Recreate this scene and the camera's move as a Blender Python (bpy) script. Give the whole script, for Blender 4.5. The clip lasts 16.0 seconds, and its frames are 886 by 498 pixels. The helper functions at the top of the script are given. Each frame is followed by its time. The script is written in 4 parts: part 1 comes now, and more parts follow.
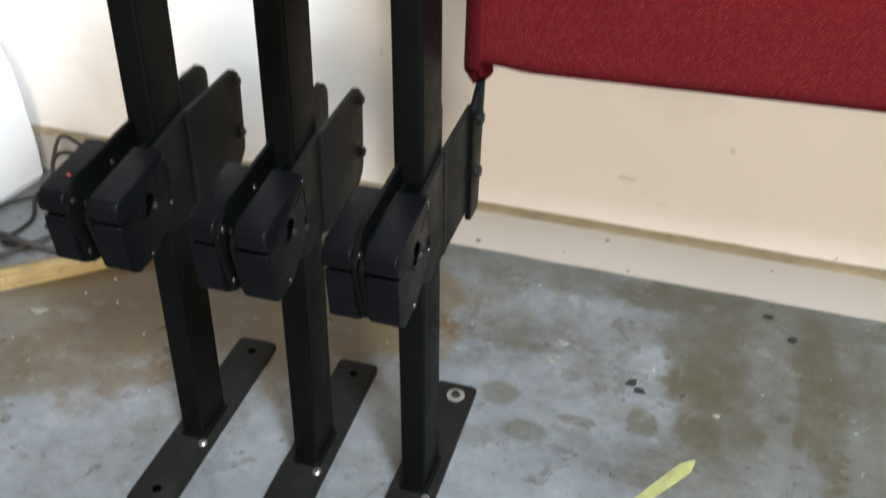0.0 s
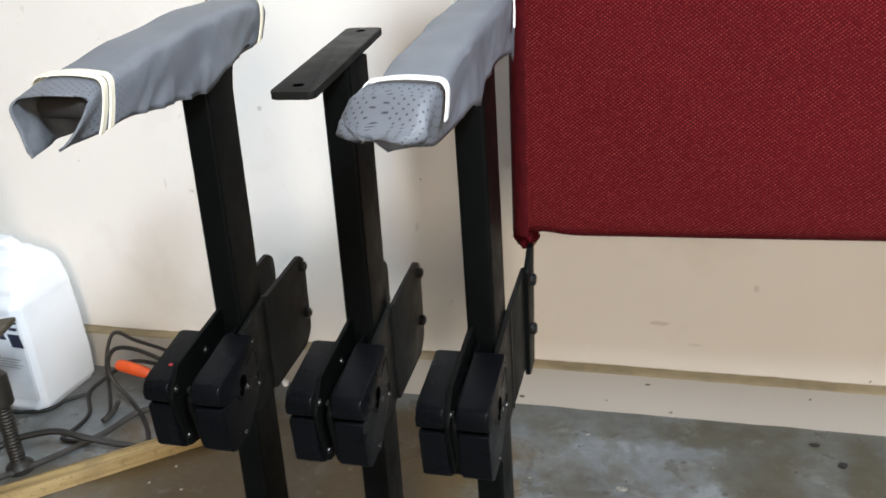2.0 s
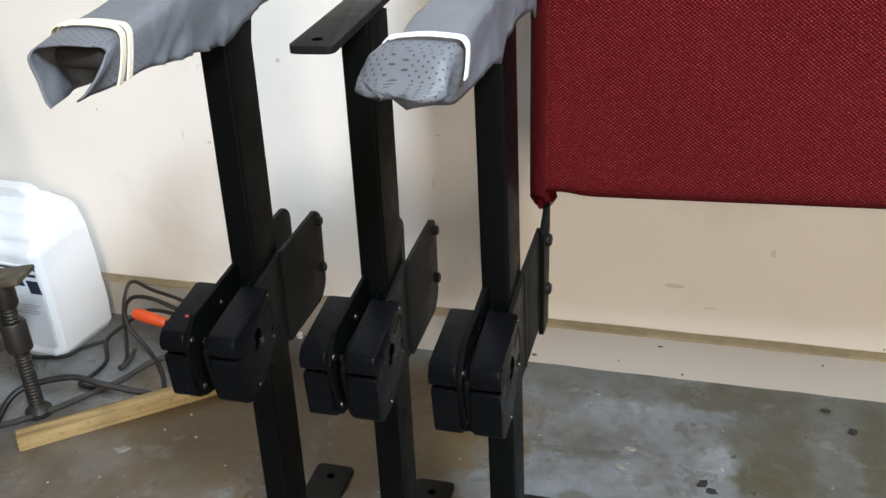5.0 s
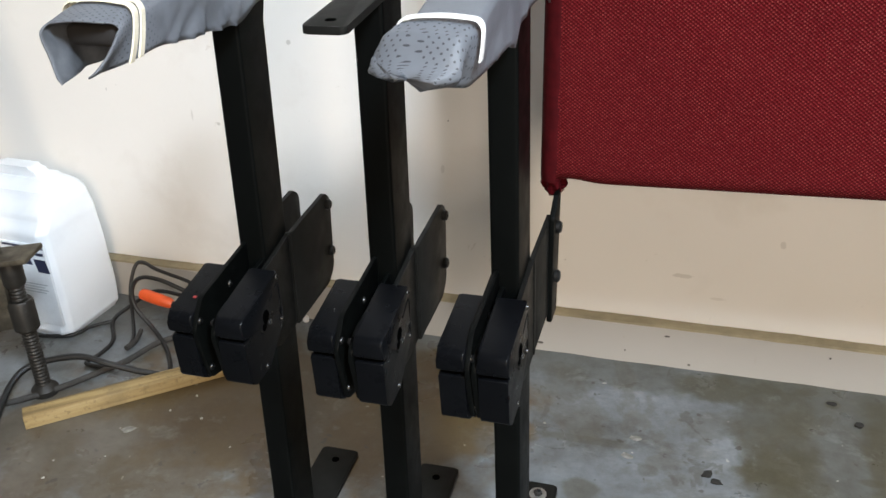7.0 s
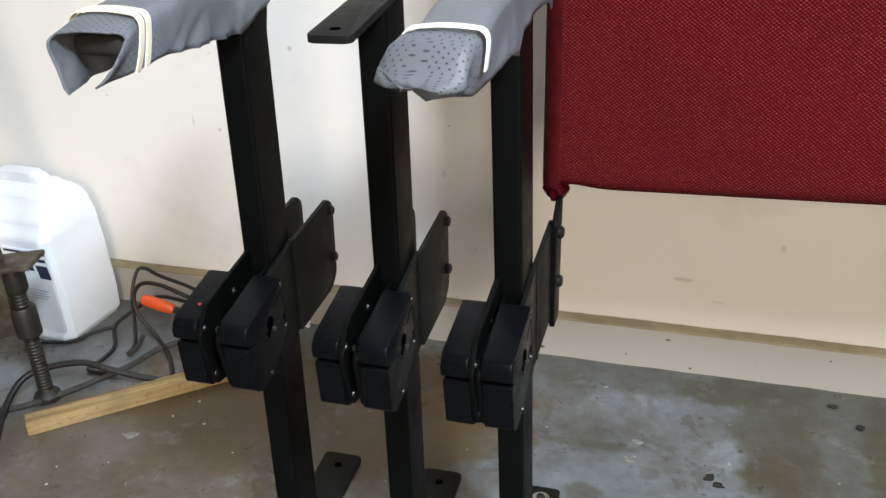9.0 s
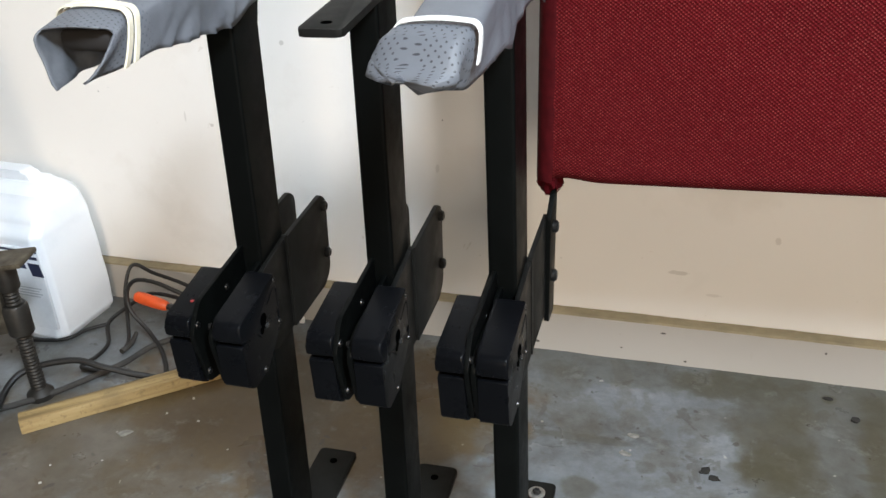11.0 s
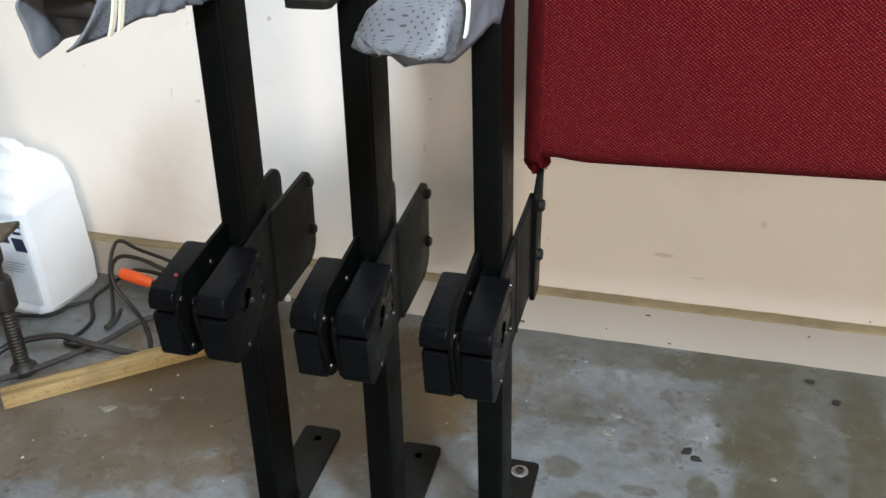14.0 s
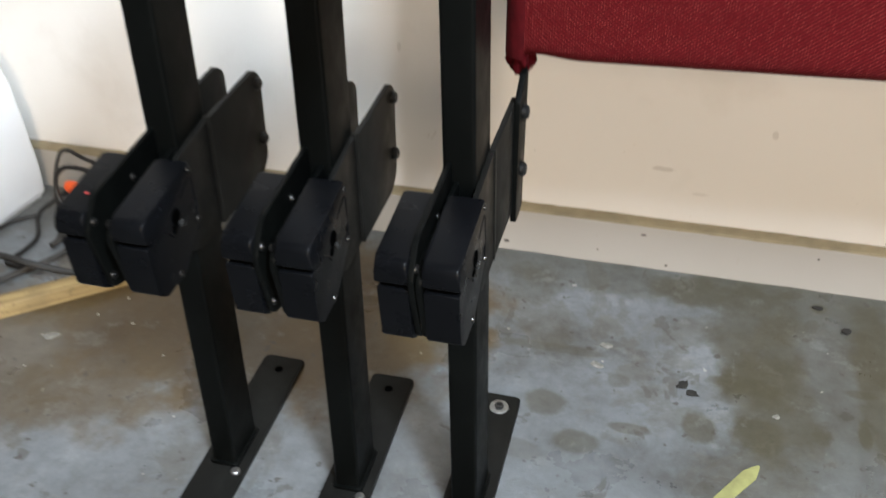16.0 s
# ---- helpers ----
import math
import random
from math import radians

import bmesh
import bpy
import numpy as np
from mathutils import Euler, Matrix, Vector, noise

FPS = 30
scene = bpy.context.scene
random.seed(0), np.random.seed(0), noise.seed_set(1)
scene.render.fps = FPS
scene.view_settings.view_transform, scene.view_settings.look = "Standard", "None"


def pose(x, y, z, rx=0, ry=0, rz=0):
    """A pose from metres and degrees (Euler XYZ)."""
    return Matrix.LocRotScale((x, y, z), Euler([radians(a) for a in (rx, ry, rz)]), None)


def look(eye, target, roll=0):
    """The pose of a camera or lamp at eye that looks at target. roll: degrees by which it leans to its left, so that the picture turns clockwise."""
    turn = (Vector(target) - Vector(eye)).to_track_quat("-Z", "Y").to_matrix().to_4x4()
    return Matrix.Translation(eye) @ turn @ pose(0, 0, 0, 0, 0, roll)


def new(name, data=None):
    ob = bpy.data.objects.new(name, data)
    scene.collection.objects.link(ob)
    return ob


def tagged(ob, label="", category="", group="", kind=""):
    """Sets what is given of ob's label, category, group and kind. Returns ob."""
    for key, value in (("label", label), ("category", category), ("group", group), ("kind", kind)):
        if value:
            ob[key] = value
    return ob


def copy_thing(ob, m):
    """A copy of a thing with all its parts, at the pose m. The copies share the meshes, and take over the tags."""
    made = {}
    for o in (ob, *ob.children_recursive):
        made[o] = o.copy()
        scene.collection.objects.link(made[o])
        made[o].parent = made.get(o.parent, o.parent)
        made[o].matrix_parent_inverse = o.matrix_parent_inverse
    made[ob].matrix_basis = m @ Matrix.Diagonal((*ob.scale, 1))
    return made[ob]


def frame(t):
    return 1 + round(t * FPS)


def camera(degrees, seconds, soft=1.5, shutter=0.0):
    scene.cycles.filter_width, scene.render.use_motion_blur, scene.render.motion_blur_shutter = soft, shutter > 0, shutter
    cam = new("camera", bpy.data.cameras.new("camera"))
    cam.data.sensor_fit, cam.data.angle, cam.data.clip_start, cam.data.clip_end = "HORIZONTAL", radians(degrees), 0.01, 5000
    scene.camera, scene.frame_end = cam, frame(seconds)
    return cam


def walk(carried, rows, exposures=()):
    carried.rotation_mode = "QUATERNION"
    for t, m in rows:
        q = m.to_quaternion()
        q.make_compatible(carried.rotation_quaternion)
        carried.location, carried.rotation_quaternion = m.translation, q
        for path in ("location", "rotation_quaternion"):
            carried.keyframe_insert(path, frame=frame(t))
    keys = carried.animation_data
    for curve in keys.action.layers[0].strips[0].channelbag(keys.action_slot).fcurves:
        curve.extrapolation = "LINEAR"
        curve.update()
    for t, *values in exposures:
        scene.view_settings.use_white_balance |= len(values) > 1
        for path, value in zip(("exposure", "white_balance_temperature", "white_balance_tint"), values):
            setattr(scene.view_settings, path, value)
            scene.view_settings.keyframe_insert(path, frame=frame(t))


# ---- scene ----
cam = camera(53.69, 16.0, shutter=0.6)
PATH = [
    (0, (-0.2762, 0.5006, 0.7262), (-0.7187, 2.0956, -0.3964), 1.63),
    (0.5, (-0.2672, 0.4268, 0.7510), (-0.7064, 2.1454, -0.1729), 1.57),
    (1, (-0.2965, 0.4025, 0.7636), (-0.8156, 2.1653, -0.0257), -1.50),
    (1.5, (-0.3202, 0.4156, 0.7658), (-0.7576, 2.2139, 0.0078), -1.59),
    (2, (-0.3216, 0.4295, 0.7565), (-0.8007, 2.2011, -0.0384), -3.40),
    (2.5, (-0.3148, 0.4320, 0.7647), (-0.8725, 2.1574, -0.0791), -4.09),
    (3, (-0.3121, 0.4287, 0.7589), (-0.9032, 2.1218, -0.1266), -3.70),
    (3.5, (-0.3121, 0.4294, 0.7569), (-0.9042, 2.1183, -0.1360), -4.10),
    (4, (-0.3181, 0.4301, 0.7612), (-0.8621, 2.1429, -0.1165), -4.10),
    (6.5, (-0.3250, 0.4333, 0.7536), (-0.8310, 2.1460, -0.1468), -1.73),
    (7, (-0.3268, 0.4329, 0.7554), (-0.8423, 2.1367, -0.1564), -1.79),
    (7.5, (-0.3280, 0.4264, 0.7553), (-0.8510, 2.1236, -0.1646), -1.77),
    (8, (-0.3311, 0.4298, 0.7607), (-0.8490, 2.1293, -0.1577), -1.90),
    (8.5, (-0.3316, 0.4264, 0.7622), (-0.8493, 2.1303, -0.1480), -1.86),
    (9, (-0.3307, 0.4301, 0.7600), (-0.8428, 2.1376, -0.1467), -1.96),
    (9.5, (-0.3308, 0.4337, 0.7589), (-0.8337, 2.1413, -0.1528), -2.01),
    (12, (-0.3326, 0.4352, 0.7576), (-0.8310, 2.1336, -0.1735), -2.25),
    (12.5, (-0.3357, 0.4401, 0.7571), (-0.8322, 2.1321, -0.1867), -1.96),
    (13, (-0.3341, 0.4337, 0.7584), (-0.8320, 2.1247, -0.1865), -1.64),
    (13.5, (-0.3326, 0.4326, 0.7530), (-0.8207, 2.1260, -0.1925), -1.33),
    (14, (-0.3290, 0.4332, 0.7525), (-0.7979, 2.1284, -0.1996), -1.08),
    (14.5, (-0.3268, 0.4393, 0.7498), (-0.7846, 2.1334, -0.2095), -1.13),
    (15, (-0.3276, 0.4433, 0.7479), (-0.7914, 2.1253, -0.2297), -1.22),
    (15.5, (-0.3234, 0.4526, 0.7355), (-0.7870, 2.1210, -0.2654), -1.36),
    (16, (-0.3355, 0.5406, 0.6997), (-0.7633, 2.1350, -0.4295), -0.62),
]
walk(cam, [(t, look(eye, target, roll)) for t, eye, target, roll in PATH],
     exposures=[(0.0, 0.42), (0.5, 0.42), (1.0, 0.08), (1.5, 0.0), (15.3, 0.0), (16.0, 0.22)])

# ---- world, sun, lights ----
world = bpy.data.worlds.new("world")
scene.world = world
world.use_nodes = True
wn = world.node_tree.nodes
sky = wn.new("ShaderNodeTexSky")
sky.sky_type = "NISHITA"
sky.sun_disc = False
sky.sun_elevation = radians(40)
sky.sun_rotation = radians(150)
wn["Background"].inputs["Strength"].default_value = 0.1
world.node_tree.links.new(sky.outputs[0], wn["Background"].inputs[0])


def area(name, eye, target, sx, sy, power, colour):
    data = bpy.data.lights.new(name, "AREA")
    data.shape, data.size, data.size_y = "RECTANGLE", sx, sy
    data.energy, data.color = power, colour
    ob = new(name, data)
    ob.matrix_world = look(eye, target)
    return ob


# warm light from behind the viewer, its unseen doorway added for it, and the cool ceiling tube lamp
area("door_light", (0.80, -2.55, 1.50), (-0.5, 1.3, 0.4), 0.8, 1.3, 92, (1.0, 0.82, 0.62))
area("tube_lamp_light", (0.66, -0.30, 2.36), (-0.8, 1.4, 0.2), 0.40, 0.75, 182, (0.745, 0.865, 1.0))


# ---- materials ----
def mat(name, base, rough=0.5, metal=0.0):
    m = bpy.data.materials.new(name)
    m.use_nodes = True
    b = m.node_tree.nodes["Principled BSDF"]
    b.inputs["Base Color"].default_value = (*base, 1)
    b.inputs["Roughness"].default_value = rough
    b.inputs["Metallic"].default_value = metal
    return m


class Nodes:
    """Short spellings for building a node tree."""

    def __init__(self, m):
        self.t = m.node_tree
        self.b = self.t.nodes["Principled BSDF"]

    def add(self, kind, **values):
        n = self.t.nodes.new("ShaderNode" + kind)
        for k, v in values.items():
            if k in n.inputs:
                n.inputs[k].default_value = v
        return n

    def link(self, a, b):
        self.t.links.new(a, b)

    def coords(self, which="Object"):
        return self.t.nodes.new("ShaderNodeTexCoord").outputs[which]

    def noise(self, scale, detail=4, rough=0.55, at=None, distort=0.0):
        n = self.add("TexNoise", Scale=scale, Detail=detail, Roughness=rough, Distortion=distort)
        self.link(at if at else self.coords(), n.inputs["Vector"])
        return n.outputs["Fac"]

    def ramp(self, fac, stops):
        r = self.t.nodes.new("ShaderNodeValToRGB")
        while len(r.color_ramp.elements) < len(stops):
            r.color_ramp.elements.new(0.5)
        for e, (p, c) in zip(r.color_ramp.elements, stops):
            e.position = p
            e.color = (*c, 1) if len(c) == 3 else c
        self.link(fac, r.inputs[0])
        return r.outputs[0]

    def mask(self, fac, lo, hi):
        return self.ramp(fac, [(lo, (0, 0, 0)), (hi, (1, 1, 1))])

    def mix(self, fac, a, b, blend="MIX"):
        n = self.t.nodes.new("ShaderNodeMix")
        n.data_type, n.blend_type = "RGBA", blend
        for v, i in ((fac, 0), (a, 6), (b, 7)):
            if isinstance(v, (int, float)):
                n.inputs[i].default_value = v
            elif isinstance(v, tuple):
                n.inputs[i].default_value = (*v, 1)
            else:
                self.link(v, n.inputs[i])
        return n.outputs[2]

    def math(self, op, a, b=0.0):
        n = self.t.nodes.new("ShaderNodeMath")
        n.operation = op
        for v, i in ((a, 0), (b, 1)):
            if isinstance(v, (int, float)):
                n.inputs[i].default_value = v
            else:
                self.link(v, n.inputs[i])
        return n.outputs[0]

    def spot(self, x, y, rx, ry, wobble=0.5, scale=14, z=0.0, plane="xy"):
        """A stain or patch of painted shade, of uneven outline, round a place on the floor (or wall): 1 inside, 0
        outside.
        """
        at = self.coords()
        s = self.t.nodes.new("ShaderNodeSeparateXYZ")
        self.link(at, s.inputs[0])
        dx = self.math("DIVIDE", self.math("SUBTRACT", s.outputs["X"], x), rx)
        dy = self.math("DIVIDE", self.math("SUBTRACT", s.outputs["Y" if plane == "xy" else "Z"], y), ry)
        d = self.math("SQRT", self.math("ADD", self.math("MULTIPLY", dx, dx), self.math("MULTIPLY", dy, dy)))
        n = self.noise(scale, 5, 0.6)
        d = self.math("ADD", d, self.math("MULTIPLY", self.math("SUBTRACT", n, 0.5), 2 * wobble))
        return self.mask(d, 0.72, 1.0), d

    def colour(self, c):
        self.link(c, self.b.inputs["Base Color"])

    def rough(self, r):
        self.link(r, self.b.inputs["Roughness"])

    def bump(self, h, strength=0.3, distance=0.001):
        n = self.add("Bump", Strength=strength, Distance=distance)
        self.link(h, n.inputs["Height"])
        self.link(n.outputs[0], self.b.inputs["Normal"])


def concrete_floor():
    m = mat("stained_concrete", (0.3, 0.3, 0.3), 0.4)
    n = Nodes(m)
    base = n.ramp(n.noise(6, 7, 0.62), [(0.30, (0.070, 0.069, 0.063)), (0.44, (0.116, 0.123, 0.126)), (0.58, (0.152, 0.164, 0.172)), (0.72, (0.205, 0.217, 0.223))])
    fine = n.ramp(n.noise(120, 5, 0.7), [(0.3, (0.90, 0.90, 0.90)), (0.7, (1.08, 1.08, 1.08))])
    c = n.mix(1.0, base, fine, "MULTIPLY")
    # broad damp patches with crisp rims
    blot = n.mask(n.noise(4.3, 8, 0.66, distort=0.5), 0.535, 0.575)
    c = n.mix(n.math("MULTIPLY", blot, 0.34), c, (0.072, 0.061, 0.038))
    small = n.mask(n.noise(17, 6, 0.6, distort=0.8), 0.60, 0.635)
    c = n.mix(n.math("MULTIPLY", small, 0.55), c, (0.060, 0.055, 0.043))
    # brown oil stains round the stanchions, olive damp ones on the open floor, a darker strip along the wall foot
    for x, y, rx, ry, amount in ((-0.808, 1.336, 0.33, 0.189, 0.85), (-1.032, 1.199, 0.269, 0.146, 0.7), (-0.645, 1.431, 0.175, 0.105, 0.75), (-0.55, 1.337, 0.072, 0.062, 0.6), (-0.88, 1.27, 0.1, 0.06, 0.8), (-0.7, 1.3, 0.07, 0.09, 0.8), (-0.98, 1.33, 0.08, 0.05, 0.6)):
        inv, d = n.spot(x, y, rx, ry, 0.62, 16)
        c = n.mix(n.math("MULTIPLY", n.math("SUBTRACT", 1.0, inv), amount), c, (0.080, 0.053, 0.021))
    # wide and long patches at the right paint a cast shadow into the floor colour
    for x, y, rx, ry, amount in ((-0.30, 1.545, 0.55, 0.075, 0.45), (-0.050, 1.33, 0.19, 0.30, 0.45), (0.16, 1.30, 0.20, 0.40, 0.5), (-0.177, 1.432, 0.062, 0.141, 0.62), (-0.165, 1.318, 0.062, 0.10, 0.60), (-0.187, 1.543, 0.087, 0.029, 0.45), (-0.261, 1.513, 0.061, 0.034, 0.7), (-0.192, 1.342, 0.044, 0.018, 0.6), (-0.244, 1.262, 0.022, 0.025, 0.7), (-0.183, 1.268, 0.034, 0.032, 0.7), (-0.040, 1.375, 0.034, 0.20, 0.70), (-0.071, 1.292, 0.008, 0.023, 0.8), (-0.066, 1.359, 0.019, 0.008, 0.6), (-0.417, 1.356, 0.074, 0.01, 0.45), (-0.349, 1.377, 0.017, 0.011, 0.3), (-0.319, 1.243, 0.029, 0.009, 0.55), (-0.413, 1.263, 0.026, 0.022, 0.55), (-0.37, 1.21, 0.03, 0.018, 0.55), (-0.464, 1.478, 0.044, 0.053, 0.35), (-0.1, 1.513, 0.011, 0.011, 0.8), (-0.334, 1.316, 0.014, 0.012, 0.35), (-0.428, 1.185, 0.035, 0.016, 0.35)):
        inv, d = n.spot(x, y, rx, ry, 0.50, 22)
        c = n.mix(n.math("MULTIPLY", n.math("SUBTRACT", 1.0, inv), amount), c, (0.054, 0.048, 0.028))
    streak = n.mask(n.noise(34, 6, 0.72, distort=0.5), 0.55, 0.70)
    c = n.mix(n.math("MULTIPLY", streak, 0.28), c, (0.135, 0.125, 0.10))
    pale = n.mask(n.noise(13, 7, 0.74, distort=0.4), 0.575, 0.68)
    c = n.mix(n.math("MULTIPLY", pale, 0.32), c, (0.25, 0.255, 0.25))
    specks = n.mask(n.noise(60, 2, 0.5), 0.73, 0.76)
    c = n.mix(n.math("MULTIPLY", specks, 0.55), c, (0.40, 0.38, 0.33))
    grit = n.ramp(n.noise(48, 5, 0.75, distort=0.3), [(0.32, (0.88, 0.87, 0.85)), (0.5, (1.0, 1.0, 1.0)), (0.68, (1.08, 1.08, 1.07))])
    c = n.mix(1.0, c, grit, "MULTIPLY")
    dots = n.mask(n.noise(42, 3, 0.5), 0.30, 0.335)
    c = n.mix(n.math("MULTIPLY", n.math("SUBTRACT", 1.0, dots), 0.75), c, (0.05, 0.044, 0.034))
    n.colour(c)
    n.rough(n.ramp(n.noise(7, 6, 0.6), [(0.35, (0.24, 0.24, 0.24)), (0.65, (0.52, 0.52, 0.52))]))
    n.bump(n.noise(48, 7, 0.7), 0.28, 0.002)
    return m


def wall_paint(name, base, dirt, scuffs=(), flecks=0.755):
    m = mat(name, base, 0.6)
    n = Nodes(m)
    c = n.mix(n.mask(n.noise(2.2, 4, 0.5), 0.35, 0.7), base, tuple(v * 0.94 for v in base))
    marks = n.mask(n.noise(26, 5, 0.6, distort=1.2), 0.705, 0.74)
    c = n.mix(n.math("MULTIPLY", marks, 0.5), c, dirt)
    small = n.mask(n.noise(75, 2, 0.5), flecks, flecks + 0.02)
    c = n.mix(n.math("MULTIPLY", small, 0.75), c, (0.16, 0.14, 0.12))
    for x, z, rx, rz, amount in scuffs:
        inv, d = n.spot(x, z, rx, rz, 0.75, 90, plane="xz")
        c = n.mix(n.math("MULTIPLY", n.math("SUBTRACT", 1.0, inv), amount if amount >= 0.9 else 0.6 * amount), c, (0.34, 0.30, 0.25) if amount < 0.9 else (0.07, 0.06, 0.05))
    smudge = n.mask(n.noise(5, 5, 0.65), 0.56, 0.72)
    c = n.mix(n.math("MULTIPLY", smudge, 0.22), c, dirt)
    n.colour(c)
    n.bump(n.noise(130, 4, 0.6), 0.12, 0.001)
    return m


def powder_black(name, base=(0.012, 0.0125, 0.013), rough=0.42):
    m = mat(name, base, rough)
    n = Nodes(m)
    n.b.inputs["Specular IOR Level"].default_value = 0.07
    n.rough(n.ramp(n.noise(40, 4, 0.6), [(0.3, (rough - 0.06,) * 3), (0.7, (rough + 0.10,) * 3)]))
    n.colour(n.mix(n.mask(n.noise(18, 5, 0.6), 0.5, 0.75), base, tuple(v * 1.7 for v in base)))
    n.bump(n.noise(900, 2, 0.5), 0.15, 0.0004)
    return m


def woven_red():
    m = mat("woven_red_fabric", (0.3, 0.02, 0.03), 0.9)
    n = Nodes(m)
    at = n.coords()
    s = n.t.nodes.new("ShaderNodeSeparateXYZ")
    n.link(at, s.inputs[0])
    wob = n.math("MULTIPLY", n.math("SUBTRACT", n.noise(90, 4, 0.65), 0.5), 2.6)
    k = 2 * math.pi / 0.0043
    xx = n.math("SINE", n.math("ADD", n.math("MULTIPLY", s.outputs["X"], k), wob))
    zz = n.math("SINE", n.math("ADD", n.math("MULTIPLY", s.outputs["Z"], 1.25 * k), n.math("MULTIPLY", wob, 0.6)))
    weave = n.math("ADD", n.math("MULTIPLY", n.math("MULTIPLY", xx, zz), 0.5), 0.5)
    speck = n.noise(330, 3, 0.75)
    h = n.math("ADD", n.math("MULTIPLY", weave, 0.85), n.math("MULTIPLY", speck, 0.85))
    tuft = n.math("MULTIPLY", n.mask(weave, 0.70, 0.92), n.mask(n.noise(300, 2, 0.6), 0.42, 0.62))
    c = n.ramp(n.math("MULTIPLY", h, 0.62), [(0.12, (0.020, 0.0009, 0.0016)), (0.5, (0.074, 0.0040, 0.0056)), (0.78, (0.122, 0.0085, 0.0105)), (0.93, (0.34, 0.060, 0.056))])
    c = n.mix(0.3, c, n.ramp(n.noise(9, 4), [(0.3, (0.058, 0.0030, 0.0048)), (0.7, (0.092, 0.0050, 0.0074))]))
    c = n.mix(n.math("MULTIPLY", tuft, 0.47), c, (0.32, 0.085, 0.068))
    n.colour(c)
    n.b.inputs["Specular IOR Level"].default_value = 0.08
    n.bump(h, 0.8, 0.0012)
    return m


def grey_vinyl():
    m = mat("perforated_grey_vinyl", (0.2, 0.22, 0.24), 0.55)
    n = Nodes(m)
    v = n.add("TexVoronoi", Scale=1.0, Randomness=0.08)
    v.voronoi_dimensions = "2D"
    mp = n.add("Mapping", Rotation=(0, 0, radians(45)), Scale=(228, 228, 1))
    n.link(n.coords("UV"), mp.inputs["Vector"])
    n.link(mp.outputs[0], v.inputs["Vector"])
    hole = n.mask(v.outputs["Distance"], 0.13, 0.21)
    along = n.t.nodes.new("ShaderNodeSeparateXYZ")
    n.link(n.coords("UV"), along.inputs[0])
    near_front = n.math("ADD", n.math("MULTIPLY", along.outputs["Y"], 4.0), 1.0)
    plain = n.mask(n.math("ADD", near_front, n.math("MULTIPLY", n.noise(18, 2), 0.10)), 0.36, 0.44)
    hole = n.math("MAXIMUM", hole, plain)
    base = n.ramp(n.noise(14, 5, 0.6), [(0.3, (0.096, 0.104, 0.119)), (0.7, (0.136, 0.146, 0.164))])
    n.colour(n.mix(hole, (0.034, 0.037, 0.043), base))
    n.bump(n.math("ADD", n.noise(260, 4, 0.6), n.math("MULTIPLY", hole, 1.5)), 0.35, 0.0006)
    return m


def raw_wood():
    m = mat("raw_pine", (0.5, 0.36, 0.19), 0.7)
    n = Nodes(m)
    mp = n.add("Mapping", Scale=(3, 60, 60))
    n.link(n.coords(), mp.inputs["Vector"])
    g = n.noise(1.0, 6, 0.6, at=mp.outputs[0], distort=0.6)
    c = n.ramp(g, [(0.28, (0.10, 0.064, 0.024)), (0.5, (0.27, 0.185, 0.075)), (0.75, (0.43, 0.325, 0.155))])
    c = n.mix(n.math("MULTIPLY", n.mask(n.noise(13, 5, 0.6), 0.58, 0.72), 0.5), c, (0.16, 0.11, 0.05))
    c = n.mix(n.math("MULTIPLY", n.mask(n.noise(120, 4, 0.7), 0.56, 0.66), 0.55), c, (0.12, 0.078, 0.032))
    n.colour(c)
    n.bump(n.math("ADD", g, n.noise(110, 4, 0.7)), 0.5, 0.0015)
    return m


def rusty_steel():
    m = mat("dull_brown_steel", (0.12, 0.10, 0.075), 0.55, 0.6)
    n = Nodes(m)
    n.colour(n.ramp(n.noise(45, 5, 0.65), [(0.3, (0.045, 0.037, 0.028)), (0.55, (0.10, 0.086, 0.062)), (0.8, (0.17, 0.15, 0.11))]))
    n.rough(n.ramp(n.noise(30, 4), [(0.3, (0.4, 0.4, 0.4)), (0.7, (0.7, 0.7, 0.7))]))
    n.bump(n.noise(180, 4), 0.3, 0.0006)
    return m


def jug_plastic():
    m = mat("white_polythene", (0.80, 0.82, 0.84), 0.38)
    n = Nodes(m)
    n.b.inputs["Subsurface Weight"].default_value = 0.12
    n.b.inputs["Subsurface Radius"].default_value = (0.01, 0.01, 0.01)
    n.colour(n.mix(n.mask(n.noise(12, 4), 0.5, 0.75), (0.82, 0.84, 0.86), (0.76, 0.78, 0.80)))
    n.bump(n.noise(25, 3), 0.06, 0.002)
    return m


def worn(name, base, rough, scale=40, spread=0.25, metal=0.0):
    m = mat(name, base, rough, metal)
    n = Nodes(m)
    n.colour(n.ramp(n.noise(scale, 4, 0.6), [(0.3, tuple(v * (1 - spread) for v in base)), (0.7, tuple(min(1, v * (1 + spread)) for v in base))]))
    n.bump(n.noise(scale * 5, 3), 0.15, 0.0005)
    return m


